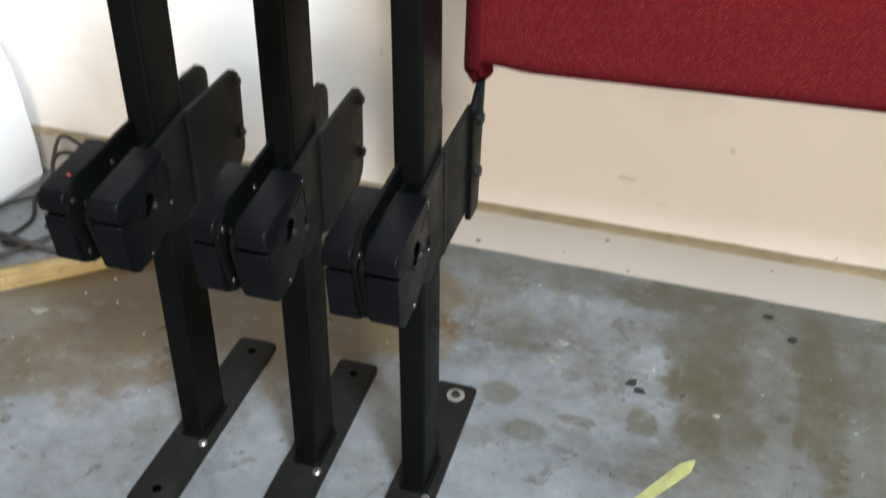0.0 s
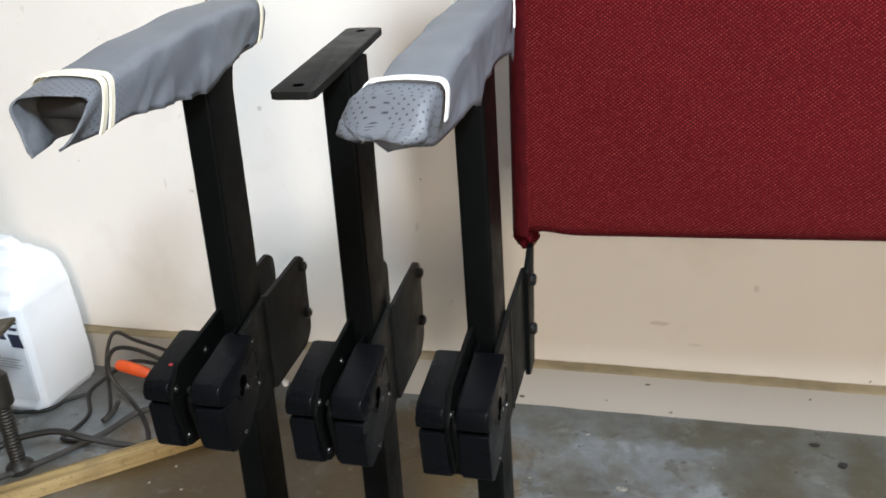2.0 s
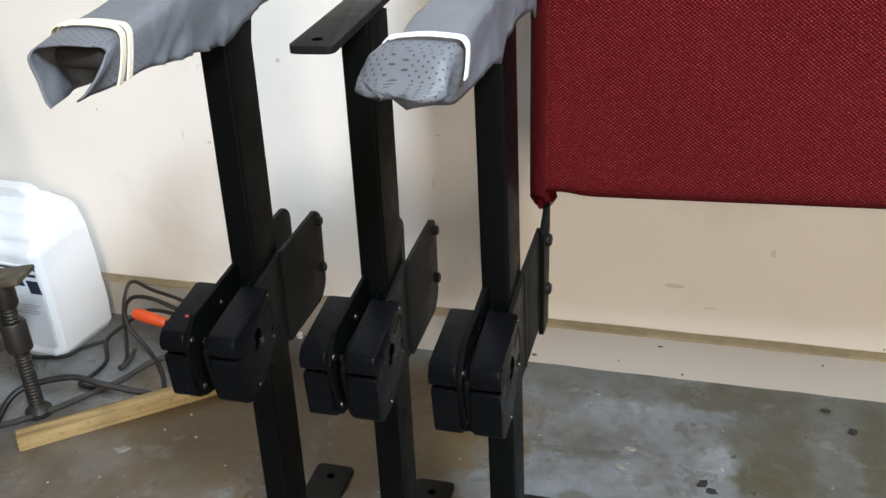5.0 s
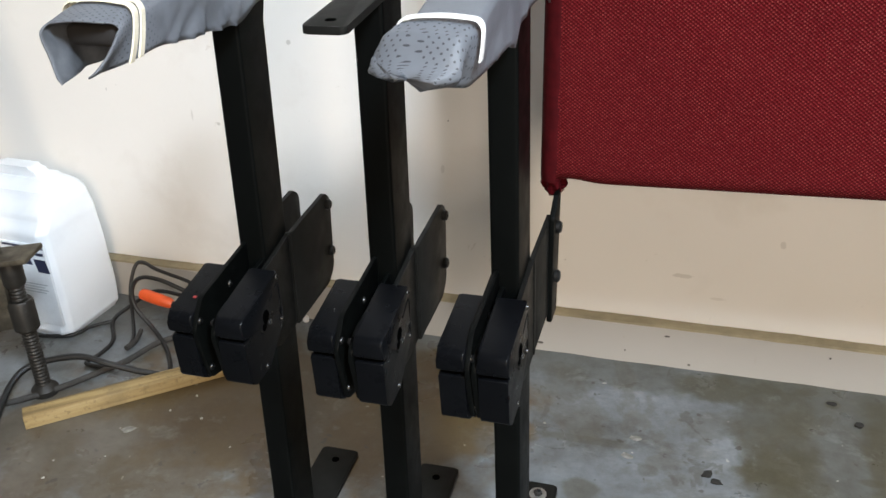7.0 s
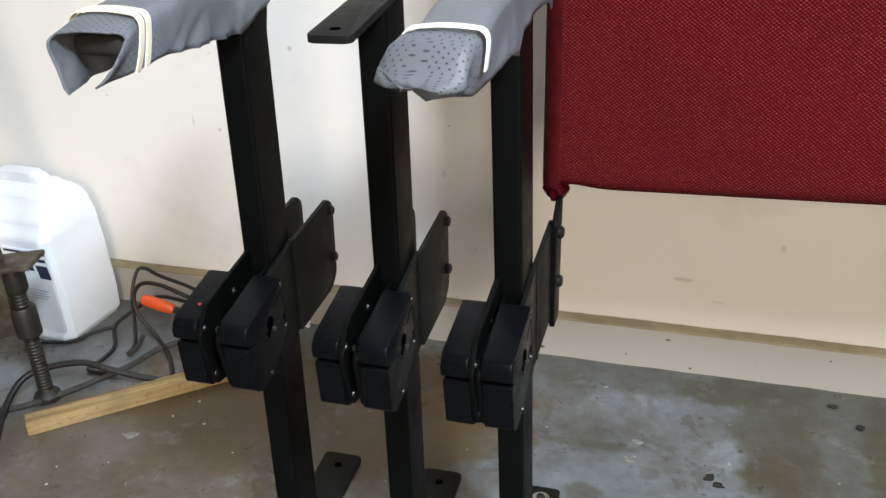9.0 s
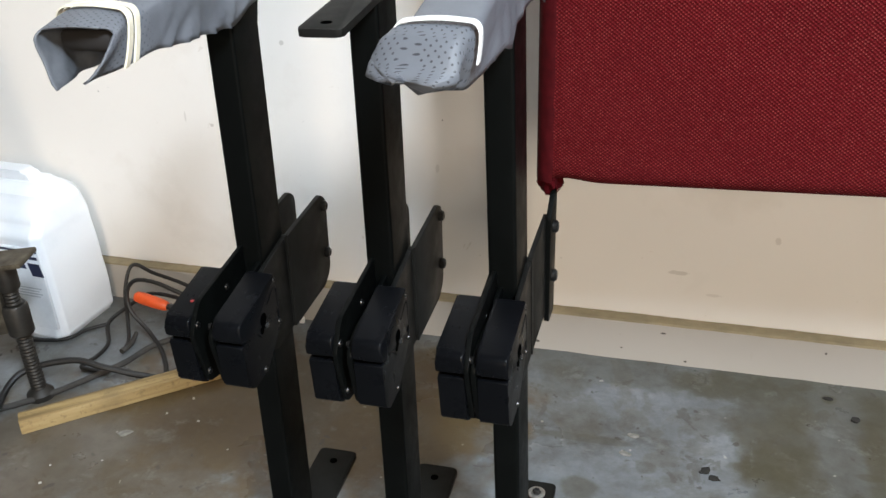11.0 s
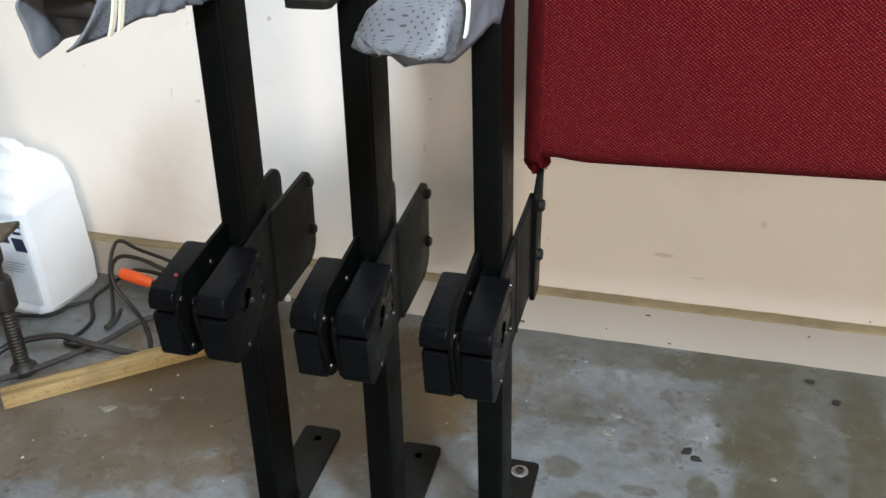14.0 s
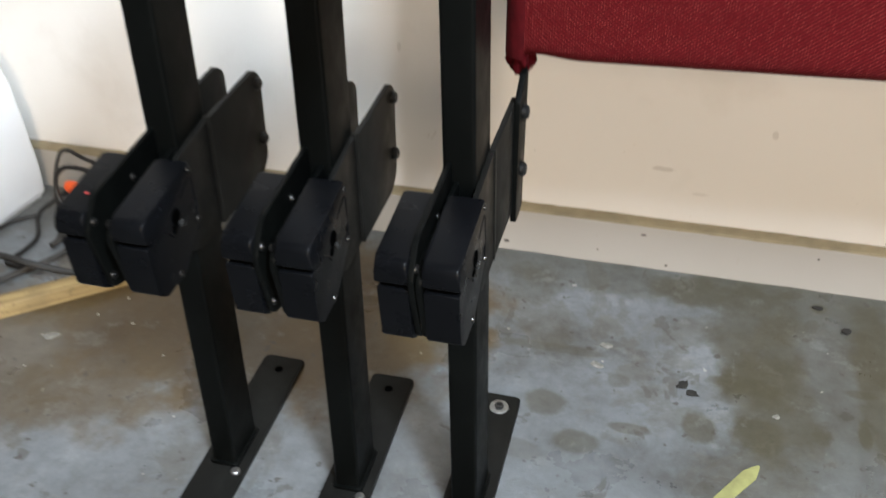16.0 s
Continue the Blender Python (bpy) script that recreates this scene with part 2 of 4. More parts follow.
FLOOR = concrete_floor()
PAINT = wall_paint("cream_wall_paint", (0.80, 0.765, 0.715), (0.52, 0.46, 0.38),
                   ((-0.315, 0.145, 0.016, 0.0035, 0.6), (-0.19, 0.208, 0.004, 0.006, 0.5), (-0.892, 0.454, 0.005, 0.004, 0.8), (-1.024, 0.323, 0.003, 0.003, 0.8), (-1.068, 0.335, 0.002, 0.009, 0.5), (-0.981, 0.204, 0.006, 0.002, 0.7), (-0.265, 0.114, 0.012, 0.003, 0.35), (-0.667, 0.278, 0.003, 0.008, 0.4)), 0.775)
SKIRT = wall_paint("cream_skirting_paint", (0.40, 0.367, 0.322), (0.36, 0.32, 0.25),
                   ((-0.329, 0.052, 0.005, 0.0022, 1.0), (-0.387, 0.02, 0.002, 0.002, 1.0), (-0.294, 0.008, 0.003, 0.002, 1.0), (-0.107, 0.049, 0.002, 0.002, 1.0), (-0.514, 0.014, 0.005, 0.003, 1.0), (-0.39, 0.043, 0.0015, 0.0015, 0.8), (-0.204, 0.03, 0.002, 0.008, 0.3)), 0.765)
DUST = worn("brown_dust", (0.27, 0.22, 0.135), 0.9, 22, 0.22)
# surfaces out of view: dark colours picked to limit bounced light
CEIL = worn("ceiling_paint", (0.38, 0.36, 0.33), 0.8, 5, 0.08)
UNSEEN_WALL = worn("unseen_dark_wall", (0.22, 0.21, 0.19), 0.85, 8, 0.15)
STEEL = powder_black("black_powder_coat", (0.0022, 0.0026, 0.0024), 0.42)
PLATE = powder_black("black_satin_plate", (0.0090, 0.0090, 0.0082), 0.46)
PLASTIC = powder_black("black_moulded_plastic", (0.0028, 0.0031, 0.0038), 0.29)
PIN = worn("dark_polished_pin", (0.10, 0.10, 0.10), 0.25, 80, 0.2, 0.8)
BOLT = worn("black_bolt_steel", (0.012, 0.012, 0.012), 0.33, 80, 0.3, 0.3)
SCREW = worn("black_screw_steel", (0.004, 0.004, 0.004), 0.30, 80, 0.3, 0.0)
ZINC = worn("zinc_plated_steel", (0.40, 0.40, 0.39), 0.38, 120, 0.25, 0.95)
# lightless black for discs and bars that paint the shade in holes and seams
HOLE = mat("hole_shadow_black", (0.001, 0.001, 0.001), 0.9)
HOLE.node_tree.nodes["Principled BSDF"].inputs["Specular IOR Level"].default_value = 0.0
RED = woven_red()
CORD = worn("red_fabric_tuck", (0.048, 0.0026, 0.0042), 0.9, 120, 0.25)
CORD.node_tree.nodes["Principled BSDF"].inputs["Specular IOR Level"].default_value = 0.05
FOLD = worn("smooth_red_fold", (0.047, 0.0026, 0.0039), 0.85, 90, 0.3)
FOLD.node_tree.nodes["Principled BSDF"].inputs["Specular IOR Level"].default_value = 0.08
VINYL = grey_vinyl()
LINING = worn("grey_vinyl_backing", (0.088, 0.094, 0.104), 0.85, 60, 0.3)
# foam colour taken nearly to black: the sleeve's inner shade is painted in
PADFOAM = worn("foam_darkened_for_shade", (0.010, 0.008, 0.007), 0.9, 60, 0.3)
RUBBER = worn("cream_rubber_band", (0.70, 0.64, 0.50), 0.55, 90, 0.10)
BAND = worn("white_rubber_band", (0.80, 0.80, 0.77), 0.55, 90, 0.06)
WOOD = raw_wood()
RUST = rusty_steel()
DARKSTEEL = worn("oily_dark_steel", (0.020, 0.018, 0.015), 0.5, 70, 0.35, 0.3)
JUG = jug_plastic()
NAVY = worn("navy_label_ink", (0.02, 0.025, 0.06), 0.5, 60, 0.2)
GREEN = worn("green_label_ink", (0.10, 0.22, 0.03), 0.5, 60, 0.2)
PAPER = worn("white_label_paper", (0.74, 0.76, 0.78), 0.45, 60, 0.05)
GREYINK = worn("grey_label_ink", (0.42, 0.44, 0.47), 0.5, 60, 0.1)
CABLE = worn("black_rubber_cable", (0.007, 0.0065, 0.006), 0.55, 60, 0.4)
DULLCABLE = worn("dusty_grey_cable", (0.030, 0.027, 0.023), 0.75, 60, 0.5)
ORANGE = worn("orange_plastic", (0.75, 0.10, 0.02), 0.4, 60, 0.1)
REDPL = worn("red_tool_plastic", (0.27, 0.026, 0.022), 0.38, 30, 0.25)
YELLOW = worn("yellow_leaf_strip", (0.26, 0.255, 0.095), 0.7, 40, 0.25)
DARKBIT = worn("dark_floor_debris", (0.018, 0.016, 0.013), 0.95, 60, 0.4)
WHITEBIT = worn("white_chip", (0.44, 0.43, 0.39), 0.7, 60, 0.15)
PALECHIP = worn("pale_plaster", (0.205, 0.198, 0.172), 0.9, 90, 0.4)
BRIGHTBIT = worn("plain_bright_white", (0.90, 0.90, 0.90), 0.3, 60, 0.03)
REDBIT = worn("red_paint_dot", (0.30, 0.03, 0.03), 0.6, 60, 0.1)


# ---- mesh helpers ----
def mesh_of(bm, name, material, smooth=True):
    bmesh.ops.recalc_face_normals(bm, faces=bm.faces)
    me = bpy.data.meshes.new(name)
    bm.to_mesh(me)
    bm.free()
    for f in me.polygons:
        f.use_smooth = smooth
    if smooth:
        me.set_sharp_from_angle(angle=radians(35))
    me.materials.append(material)
    return me


def part(name, bm, material, parent, label=""):
    ob = new(name, mesh_of(bm, name, material))
    ob.parent = parent
    if label:
        ob["label"] = label
    return ob


def thing(name, label, category, group="", at=None, kind=""):
    ob = new(name)
    ob.empty_display_size = 0.05
    tagged(ob, label, category, group, kind)
    if at is not None:
        ob.matrix_world = at
    return ob


def single(name, bm, material, label, category, at=None, group="", kind=""):
    ob = new(name, mesh_of(bm, name, material))
    tagged(ob, label, category, group, kind)
    if at is not None:
        ob.matrix_world = at
    return ob


def box(x0, x1, y0, y1, z0, z1, bevel=0.0, seg=2, bm=None):
    own = bmesh.new()
    bmesh.ops.create_cube(own, size=1, matrix=Matrix.Translation(((x0 + x1) / 2, (y0 + y1) / 2, (z0 + z1) / 2)) @ Matrix.Diagonal((x1 - x0, y1 - y0, z1 - z0, 1)))
    if bevel:
        bmesh.ops.bevel(own, geom=own.edges[:], offset=bevel, segments=seg, profile=0.5, affect="EDGES")
    return join(bm, own)


def join(bm, own):
    if bm is None:
        return own
    me = bpy.data.meshes.new("tmp")
    own.to_mesh(me)
    own.free()
    bm.from_mesh(me)
    bpy.data.meshes.remove(me)
    return bm


def rounded(points, radii, steps=5):
    """A closed outline with its corners rounded."""
    out = []
    n = len(points)
    for i in range(n):
        p, a, b = Vector(points[i]), Vector(points[i - 1]), Vector(points[(i + 1) % n])
        r = radii[i] if isinstance(radii, (list, tuple)) else radii
        if r <= 0:
            out.append(p)
            continue
        u, v = (a - p).normalized(), (b - p).normalized()
        half = u.angle(v) / 2
        d = min(r / math.tan(half), (a - p).length * 0.48, (b - p).length * 0.48)
        p0, p1 = p + u * d, p + v * d
        for k in range(steps + 1):
            s = k / steps
            out.append((1 - s) ** 2 * p0 + 2 * s * (1 - s) * p + s ** 2 * p1)
    return out


def slab(outline, a, b, axis="x", bevel=0.0008, bm=None, seg=2):
    """An outline extruded from a to b along an axis. The outline lies in (y, z), (x, z) or (x, y)."""
    own = bmesh.new()

    def put(p, v):
        return {"x": (v, p[0], p[1]), "y": (p[0], v, p[1]), "z": (p[0], p[1], v)}[axis]
    lo = [own.verts.new(put(p, a)) for p in outline]
    hi = [own.verts.new(put(p, b)) for p in outline]
    n = len(outline)
    f0, f1 = own.faces.new(lo), own.faces.new(hi)
    for i in range(n):
        own.faces.new((lo[i], lo[(i + 1) % n], hi[(i + 1) % n], hi[i]))
    if bevel:
        rim = list({e for f in (f0, f1) for e in f.edges})
        bmesh.ops.bevel(own, geom=rim, offset=bevel, segments=seg, profile=0.5, affect="EDGES")
    return join(bm, own)


def turned(profile, segments=20, m=None, bm=None):
    """A turned solid about z from (radius, height) pairs."""
    own = bmesh.new()
    rings = []
    for r, z in profile:
        rings.append([own.verts.new((r * math.cos(2 * math.pi * k / segments), r * math.sin(2 * math.pi * k / segments), z)) for k in range(segments)])
    for a, b in zip(rings, rings[1:]):
        for k in range(segments):
            own.faces.new((a[k], a[(k + 1) % segments], b[(k + 1) % segments], b[k]))
    own.faces.new(rings[0][::-1])
    own.faces.new(rings[-1])
    if m is not None:
        bmesh.ops.transform(own, matrix=m, verts=own.verts[:])
    return join(bm, own)


def smooth_path(points, steps=10):
    pts = [Vector(p) for p in points]
    pts = [2 * pts[0] - pts[1]] + pts + [2 * pts[-1] - pts[-2]]
    out = []
    for i in range(1, len(pts) - 2):
        a, b, c, d = pts[i - 1:i + 3]
        for k in range(steps):
            t = k / steps
            out.append(0.5 * ((2 * b) + (c - a) * t + (2 * a - 5 * b + 4 * c - d) * t * t + (3 * b - a - 3 * c + d) * t ** 3))
    out.append(pts[-2])
    return out


def tube(points, radius, sides=10, steps=10, bm=None, ends=True):
    """A round cable along a smooth path; radius may be a function of 0..1."""
    own = bmesh.new()
    path = smooth_path(points, steps) if steps else [Vector(p) for p in points]
    rings = []
    up = Vector((0.03, 0.05, 1))
    for i, p in enumerate(path):
        d = (path[min(i + 1, len(path) - 1)] - path[max(i - 1, 0)]).normalized()
        s = d.cross(up)
        s = s.normalized() if s.length > 1e-4 else Vector((1, 0, 0))
        u = s.cross(d)
        up = u
        r = radius(i / (len(path) - 1)) if callable(radius) else radius
        rings.append([own.verts.new(p + r * (math.cos(2 * math.pi * k / sides) * s + math.sin(2 * math.pi * k / sides) * u)) for k in range(sides)])
    for a, b in zip(rings, rings[1:]):
        for k in range(sides):
            own.faces.new((a[k], a[(k + 1) % sides], b[(k + 1) % sides], b[k]))
    if ends:
        own.faces.new(rings[0][::-1])
        own.faces.new(rings[-1])
    return join(bm, own)


ROT_X = Matrix.Rotation(radians(90), 4, "Y")   # z axis laid along +x

# ---- large structure ----
WALL_Y = 1.5687
floor_ob = single("floor", box(-2.4, 2.6, -2.6, WALL_Y + 0.10, -0.12, 0.0), FLOOR, "worn grey concrete garage floor with brown stains", "floor", kind="structure")
single("wall_north", box(-2.4, 2.6, WALL_Y, WALL_Y + 0.10, 0.0, 2.5), PAINT, "scuffed cream painted garage wall", "wall", kind="structure")
# side walls, south wall and ceiling are unseen, added to shape the bounce
single("wall_west", box(-2.5, -2.4, -2.6, WALL_Y + 0.10, 0.0, 2.5), UNSEEN_WALL, "unseen grey wall, coloured dark to cut bounced light", "wall", kind="structure")
single("wall_east", box(2.6, 2.7, -2.6, WALL_Y + 0.10, 0.0, 2.5), UNSEEN_WALL, "unseen grey wall, coloured dark to cut bounced light", "wall", kind="structure")
south = box(-2.4, 0.3, -2.7, -2.6, 0.0, 2.5)
south = box(1.3, 2.6, -2.7, -2.6, 0.0, 2.5, bm=south)
south = box(0.3, 1.3, -2.7, -2.6, 2.25, 2.5, bm=south)
single("wall_south", south, UNSEEN_WALL, "unseen dark grey wall with an added opening for the door light", "wall", kind="structure")
single("ceiling", box(-2.4, 2.6, -2.6, WALL_Y + 0.10, 2.5, 2.6), CEIL, "unseen grey ceiling, coloured dark to cut bounced light", "ceiling", kind="structure")
single("ground", box(-30, 30, -40, -2.7, -0.2, -0.13), FLOOR, "concrete apron outside the doorway", "ground", kind="structure")

# skirting: its face stands proud, its top edge slopes and holds a line of brown dust
skirt = bmesh.new()
prof = [(WALL_Y, 0.0), (WALL_Y - 0.017, 0.0), (WALL_Y - 0.017, 0.0645), (WALL_Y - 0.015, 0.0668), (WALL_Y, 0.0682)]
random.seed(4)
cols = []
for i in range(120):
    x = -2.4 + 5.0 * i / 119
    j = random.uniform(-0.0012, 0.0012)
    cols.append([skirt.verts.new((x, y + (j if 0 < k < 4 else 0), z + (j if 1 < k else 0))) for k, (y, z) in enumerate(prof)])
for a, b in zip(cols, cols[1:]):
    for k in range(len(prof) - 1):
        skirt.faces.new((a[k], b[k], b[k + 1], a[k + 1]))
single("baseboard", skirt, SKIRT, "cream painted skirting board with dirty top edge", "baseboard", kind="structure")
dust = bmesh.new()
rows = []
for i in range(400):
    x = -2.4 + 5.0 * i / 399
    w = 0.0006 + 0.0012 * noise.noise((x * 9, 0, 0)) + 0.0010 * noise.noise((x * 60, 3, 0))
    f = 0.0008 * noise.noise((x * 25, 7, 0))
    rows.append([dust.verts.new((x, WALL_Y - 0.0182, 0.0660 + f)), dust.verts.new((x, WALL_Y - 0.0168, 0.0686)), dust.verts.new((x, WALL_Y - 0.0014, 0.0702)), dust.verts.new((x, WALL_Y - 0.0010, 0.0706 + max(0.0, w)))])
for a, b in zip(rows, rows[1:]):
    for k in range(3):
        dust.faces.new((a[k], b[k], b[k + 1], a[k + 1]))
single("trim", dust, DUST, "brown dust and old glue along the skirting top", "dust line", kind="structure")

# the ceiling tube lamp that lights the bay, above and behind the view
lamp = thing("ceiling_light", "white ceiling batten lamp with a cool tube", "lamp", at=pose(0.66, -0.30, 2.5, 0, 0, 90) @ Matrix.Diagonal((0.6, 1, 1, 1)))
part("housing", box(-0.65, 0.65, -0.04, 0.04, -0.06, 0.0, 0.008), CEIL, lamp)
tube_mat = mat("cool_tube_glass", (0.9, 0.85, 0.75), 0.4)
tube_mat.node_tree.nodes["Principled BSDF"].inputs["Emission Color"].default_value = (0.78, 0.87, 1.0, 1)
tube_mat.node_tree.nodes["Principled BSDF"].inputs["Emission Strength"].default_value = 3.0
part("tube", turned([(0.014, -0.6), (0.014, 0.6)], 14, Matrix.Translation((0, 0, -0.085)) @ ROT_X), tube_mat, lamp)


# ---- the chair stanchions ----
TUBE_W, TUBE_Y0, TUBE_Y1, ARM_Z = 0.0127, -0.0245, 0.0262, 0.620


def screw_head(x, y, z, side, r=0.0042, bm=None):
    """A domed socket screw head on a face whose outside points along side * x."""
    m = Matrix.Translation((x, y, z)) @ Matrix.Rotation(radians(90 * side), 4, "Y")
    return turned([(r, 0), (r, 0.0012), (r * 0.8, 0.0026), (r * 0.45, 0.0030), (r * 0.42, 0.0014), (0.0004, 0.0013)], 14, m, bm)


def hinge_cover(side, parent, slip):
    """A moulded cover at one side of the post: rounded upper cap over a narrower lower shell, with a recessed outer face."""
    xi, xo = (0.0117 + slip, 0.0378 + slip) if side > 0 else (-0.0093, -0.0330)
    cap = rounded([(-0.0500, 0.3440), (-0.1080, 0.3470), (-0.1270, 0.3525), (-0.1290, 0.3700), (-0.0520, 0.3818)], [0.002, 0.002, 0.002, 0.0095, 0.003])
    cover = part("hinge_cover", slab(cap, xi, xo, "x", 0.0024, seg=3), PLASTIC, parent, "moulded black plastic hinge cover")
    low = rounded([(-0.0490, 0.3450), (-0.0470, 0.3270), (-0.0840, 0.2975), (-0.1120, 0.2965), (-0.1225, 0.3040), (-0.1262, 0.3478)], [0.001, 0.006, 0.010, 0.008, 0.006, 0.0015])
    shell = part("lower_shell", slab(low, xi + 0.0006 * side, xo - 0.0010 * side, "x", 0.0016, seg=3), PLASTIC, cover)
    part("seam_neck", box(min(xi, xo) + 0.003, max(xi, xo) - 0.003, -0.1225, -0.0600, 0.3440, 0.3530, 0.0006), HOLE, shell)
    # keyhole on the outer face: a round eye and the slot below it in shadow black, with the spring end showing
    eye = Matrix.Rotation(radians(90 * side), 4, "Y")
    part("keyhole", turned([(0.0060, 0.0), (0.0060, 0.0005), (0.0055, 0.0009), (0.0053, 0.0004), (0.0004, 0.0003)], 22, Matrix.Translation((xo - 0.0002 * side, -0.084, 0.3515)) @ eye), HOLE, cover)
    part("keyhole_slot", slab(rounded([(-0.0895, 0.3385), (-0.0855, 0.3400), (-0.0805, 0.3520), (-0.0875, 0.3520)], 0.0008), xo - 0.001 * side, xo + 0.0003 * side, "x", 0.0), HOLE, cover)
    part("spring_pin", turned([(0.0030, 0.0), (0.0030, 0.0012), (0.0022, 0.0020), (0.0006, 0.0022)], 12, Matrix.Translation((xo - 0.0002 * side, -0.0785, 0.3425)) @ eye), PIN, cover)
    # raised welt that runs back from the nose, round the eye, and up the rear edge
    part("rib", tube([(xo, -0.1050, 0.3490), (xo, -0.0960, 0.3440), (xo, -0.0900, 0.3365)], 0.0007, 6, 4), PLASTIC, cover)
    part("rear_rib", tube([(xo - 0.0004 * side, -0.0740, 0.3610), (xo - 0.0004 * side, -0.0560, 0.3700), (xo - 0.0004 * side, -0.0535, 0.3560), (xo - 0.0010 * side, -0.0515, 0.3330)], 0.0009, 6, 6), PLASTIC, cover)
    for y, z in ((-0.0555, 0.3760), (-0.0520, 0.3300), (-0.0900, 0.3020)):
        part("cover_screw", screw_head(xo - (0.0018 if z > 0.35 else 0.0022) * side, y, z, side, 0.0028), SCREW, cover)
    return cover


def side_plate(side, parent, slip):
    """The flat steel plate on one flank of the post, with its rear half joggled outwards."""
    t = 0.0045
    x = TUBE_W * side
    step = 0.0002 if slip < -0.01 else 0.003
    front = rounded([(-0.090, 0.310), (-0.090, 0.362), (0.022, 0.3805), (0.022, 0.278), (-0.020, 0.276)], [0.004, 0.006, 0.0, 0.0, 0.0])
    rise = 0.0 if side < 0 else -0.013
    tongue = rounded([(-0.116, 0.300), (-0.130, 0.358), (-0.112, 0.381 + rise), (-0.018, 0.392 + 1.2 * rise), (-0.018, 0.284), (-0.082, 0.292)], [0.008, 0.010, 0.014, 0.0, 0.0, 0.02])
    plate = part("side_plate", slab(front, x, x + t * side, "x", 0.0007), PLATE, parent, "flat black steel hinge plate")
    rear = rounded([(0.020, 0.382), (0.110, 0.386), (0.123, 0.376), (0.121, 0.292), (0.104, 0.280), (0.020, 0.278)], [0.0, 0.010, 0.010, 0.012, 0.016, 0.0])
    part("rear_flange", slab(rear, x + step * side, x + (step + t) * side, "x", 0.0007), PLATE, plate)
    part("bend", slab(rounded([(0.0185, 0.3815), (0.0235, 0.3815), (0.0235, 0.2785), (0.0185, 0.2785)], 0.0005), x + 0.001 * side, x + (0.001 + t) * side, "x", 0.0012), PLATE, plate)
    xt = 0.0075 + slip if side > 0 else -0.0052
    part("tongue", slab(tongue, xt, xt + 0.0040 * side, "x", 0.0007), STEEL, plate)
    xo = x + (step + t) * side
    for z in (0.372, 0.316) if slip > -0.01 else ():
        part("flange_bolt", turned([(0.0058, 0), (0.0058, 0.003), (0.0042, 0.0048), (0.0024, 0.0050), (0.0022, 0.0028), (0.0004, 0.0027)], 16, Matrix.Translation((xo, 0.113, z)) @ Matrix.Rotation(radians(90 * side), 4, "Y")), BOLT, plate)
    for y, z in ((-0.064, 0.3685), (-0.121, 0.3630), (-0.114, 0.3110)):
        part("plate_screw", screw_head(xt + 0.0012 * side, y, z, -side, 0.0034), SCREW, plate)
    return plate


def arm_tilt(pitch, twist):
    """How an arm plate sits on its post: raised towards the rear by pitch, turned by twist, about its front end."""
    p = Vector((0, -0.10, ARM_Z))
    return Matrix.Translation(p) @ Matrix.Rotation(radians(twist), 4, "Z") @ Matrix.Rotation(radians(pitch), 4, "X") @ Matrix.Translation(-p)


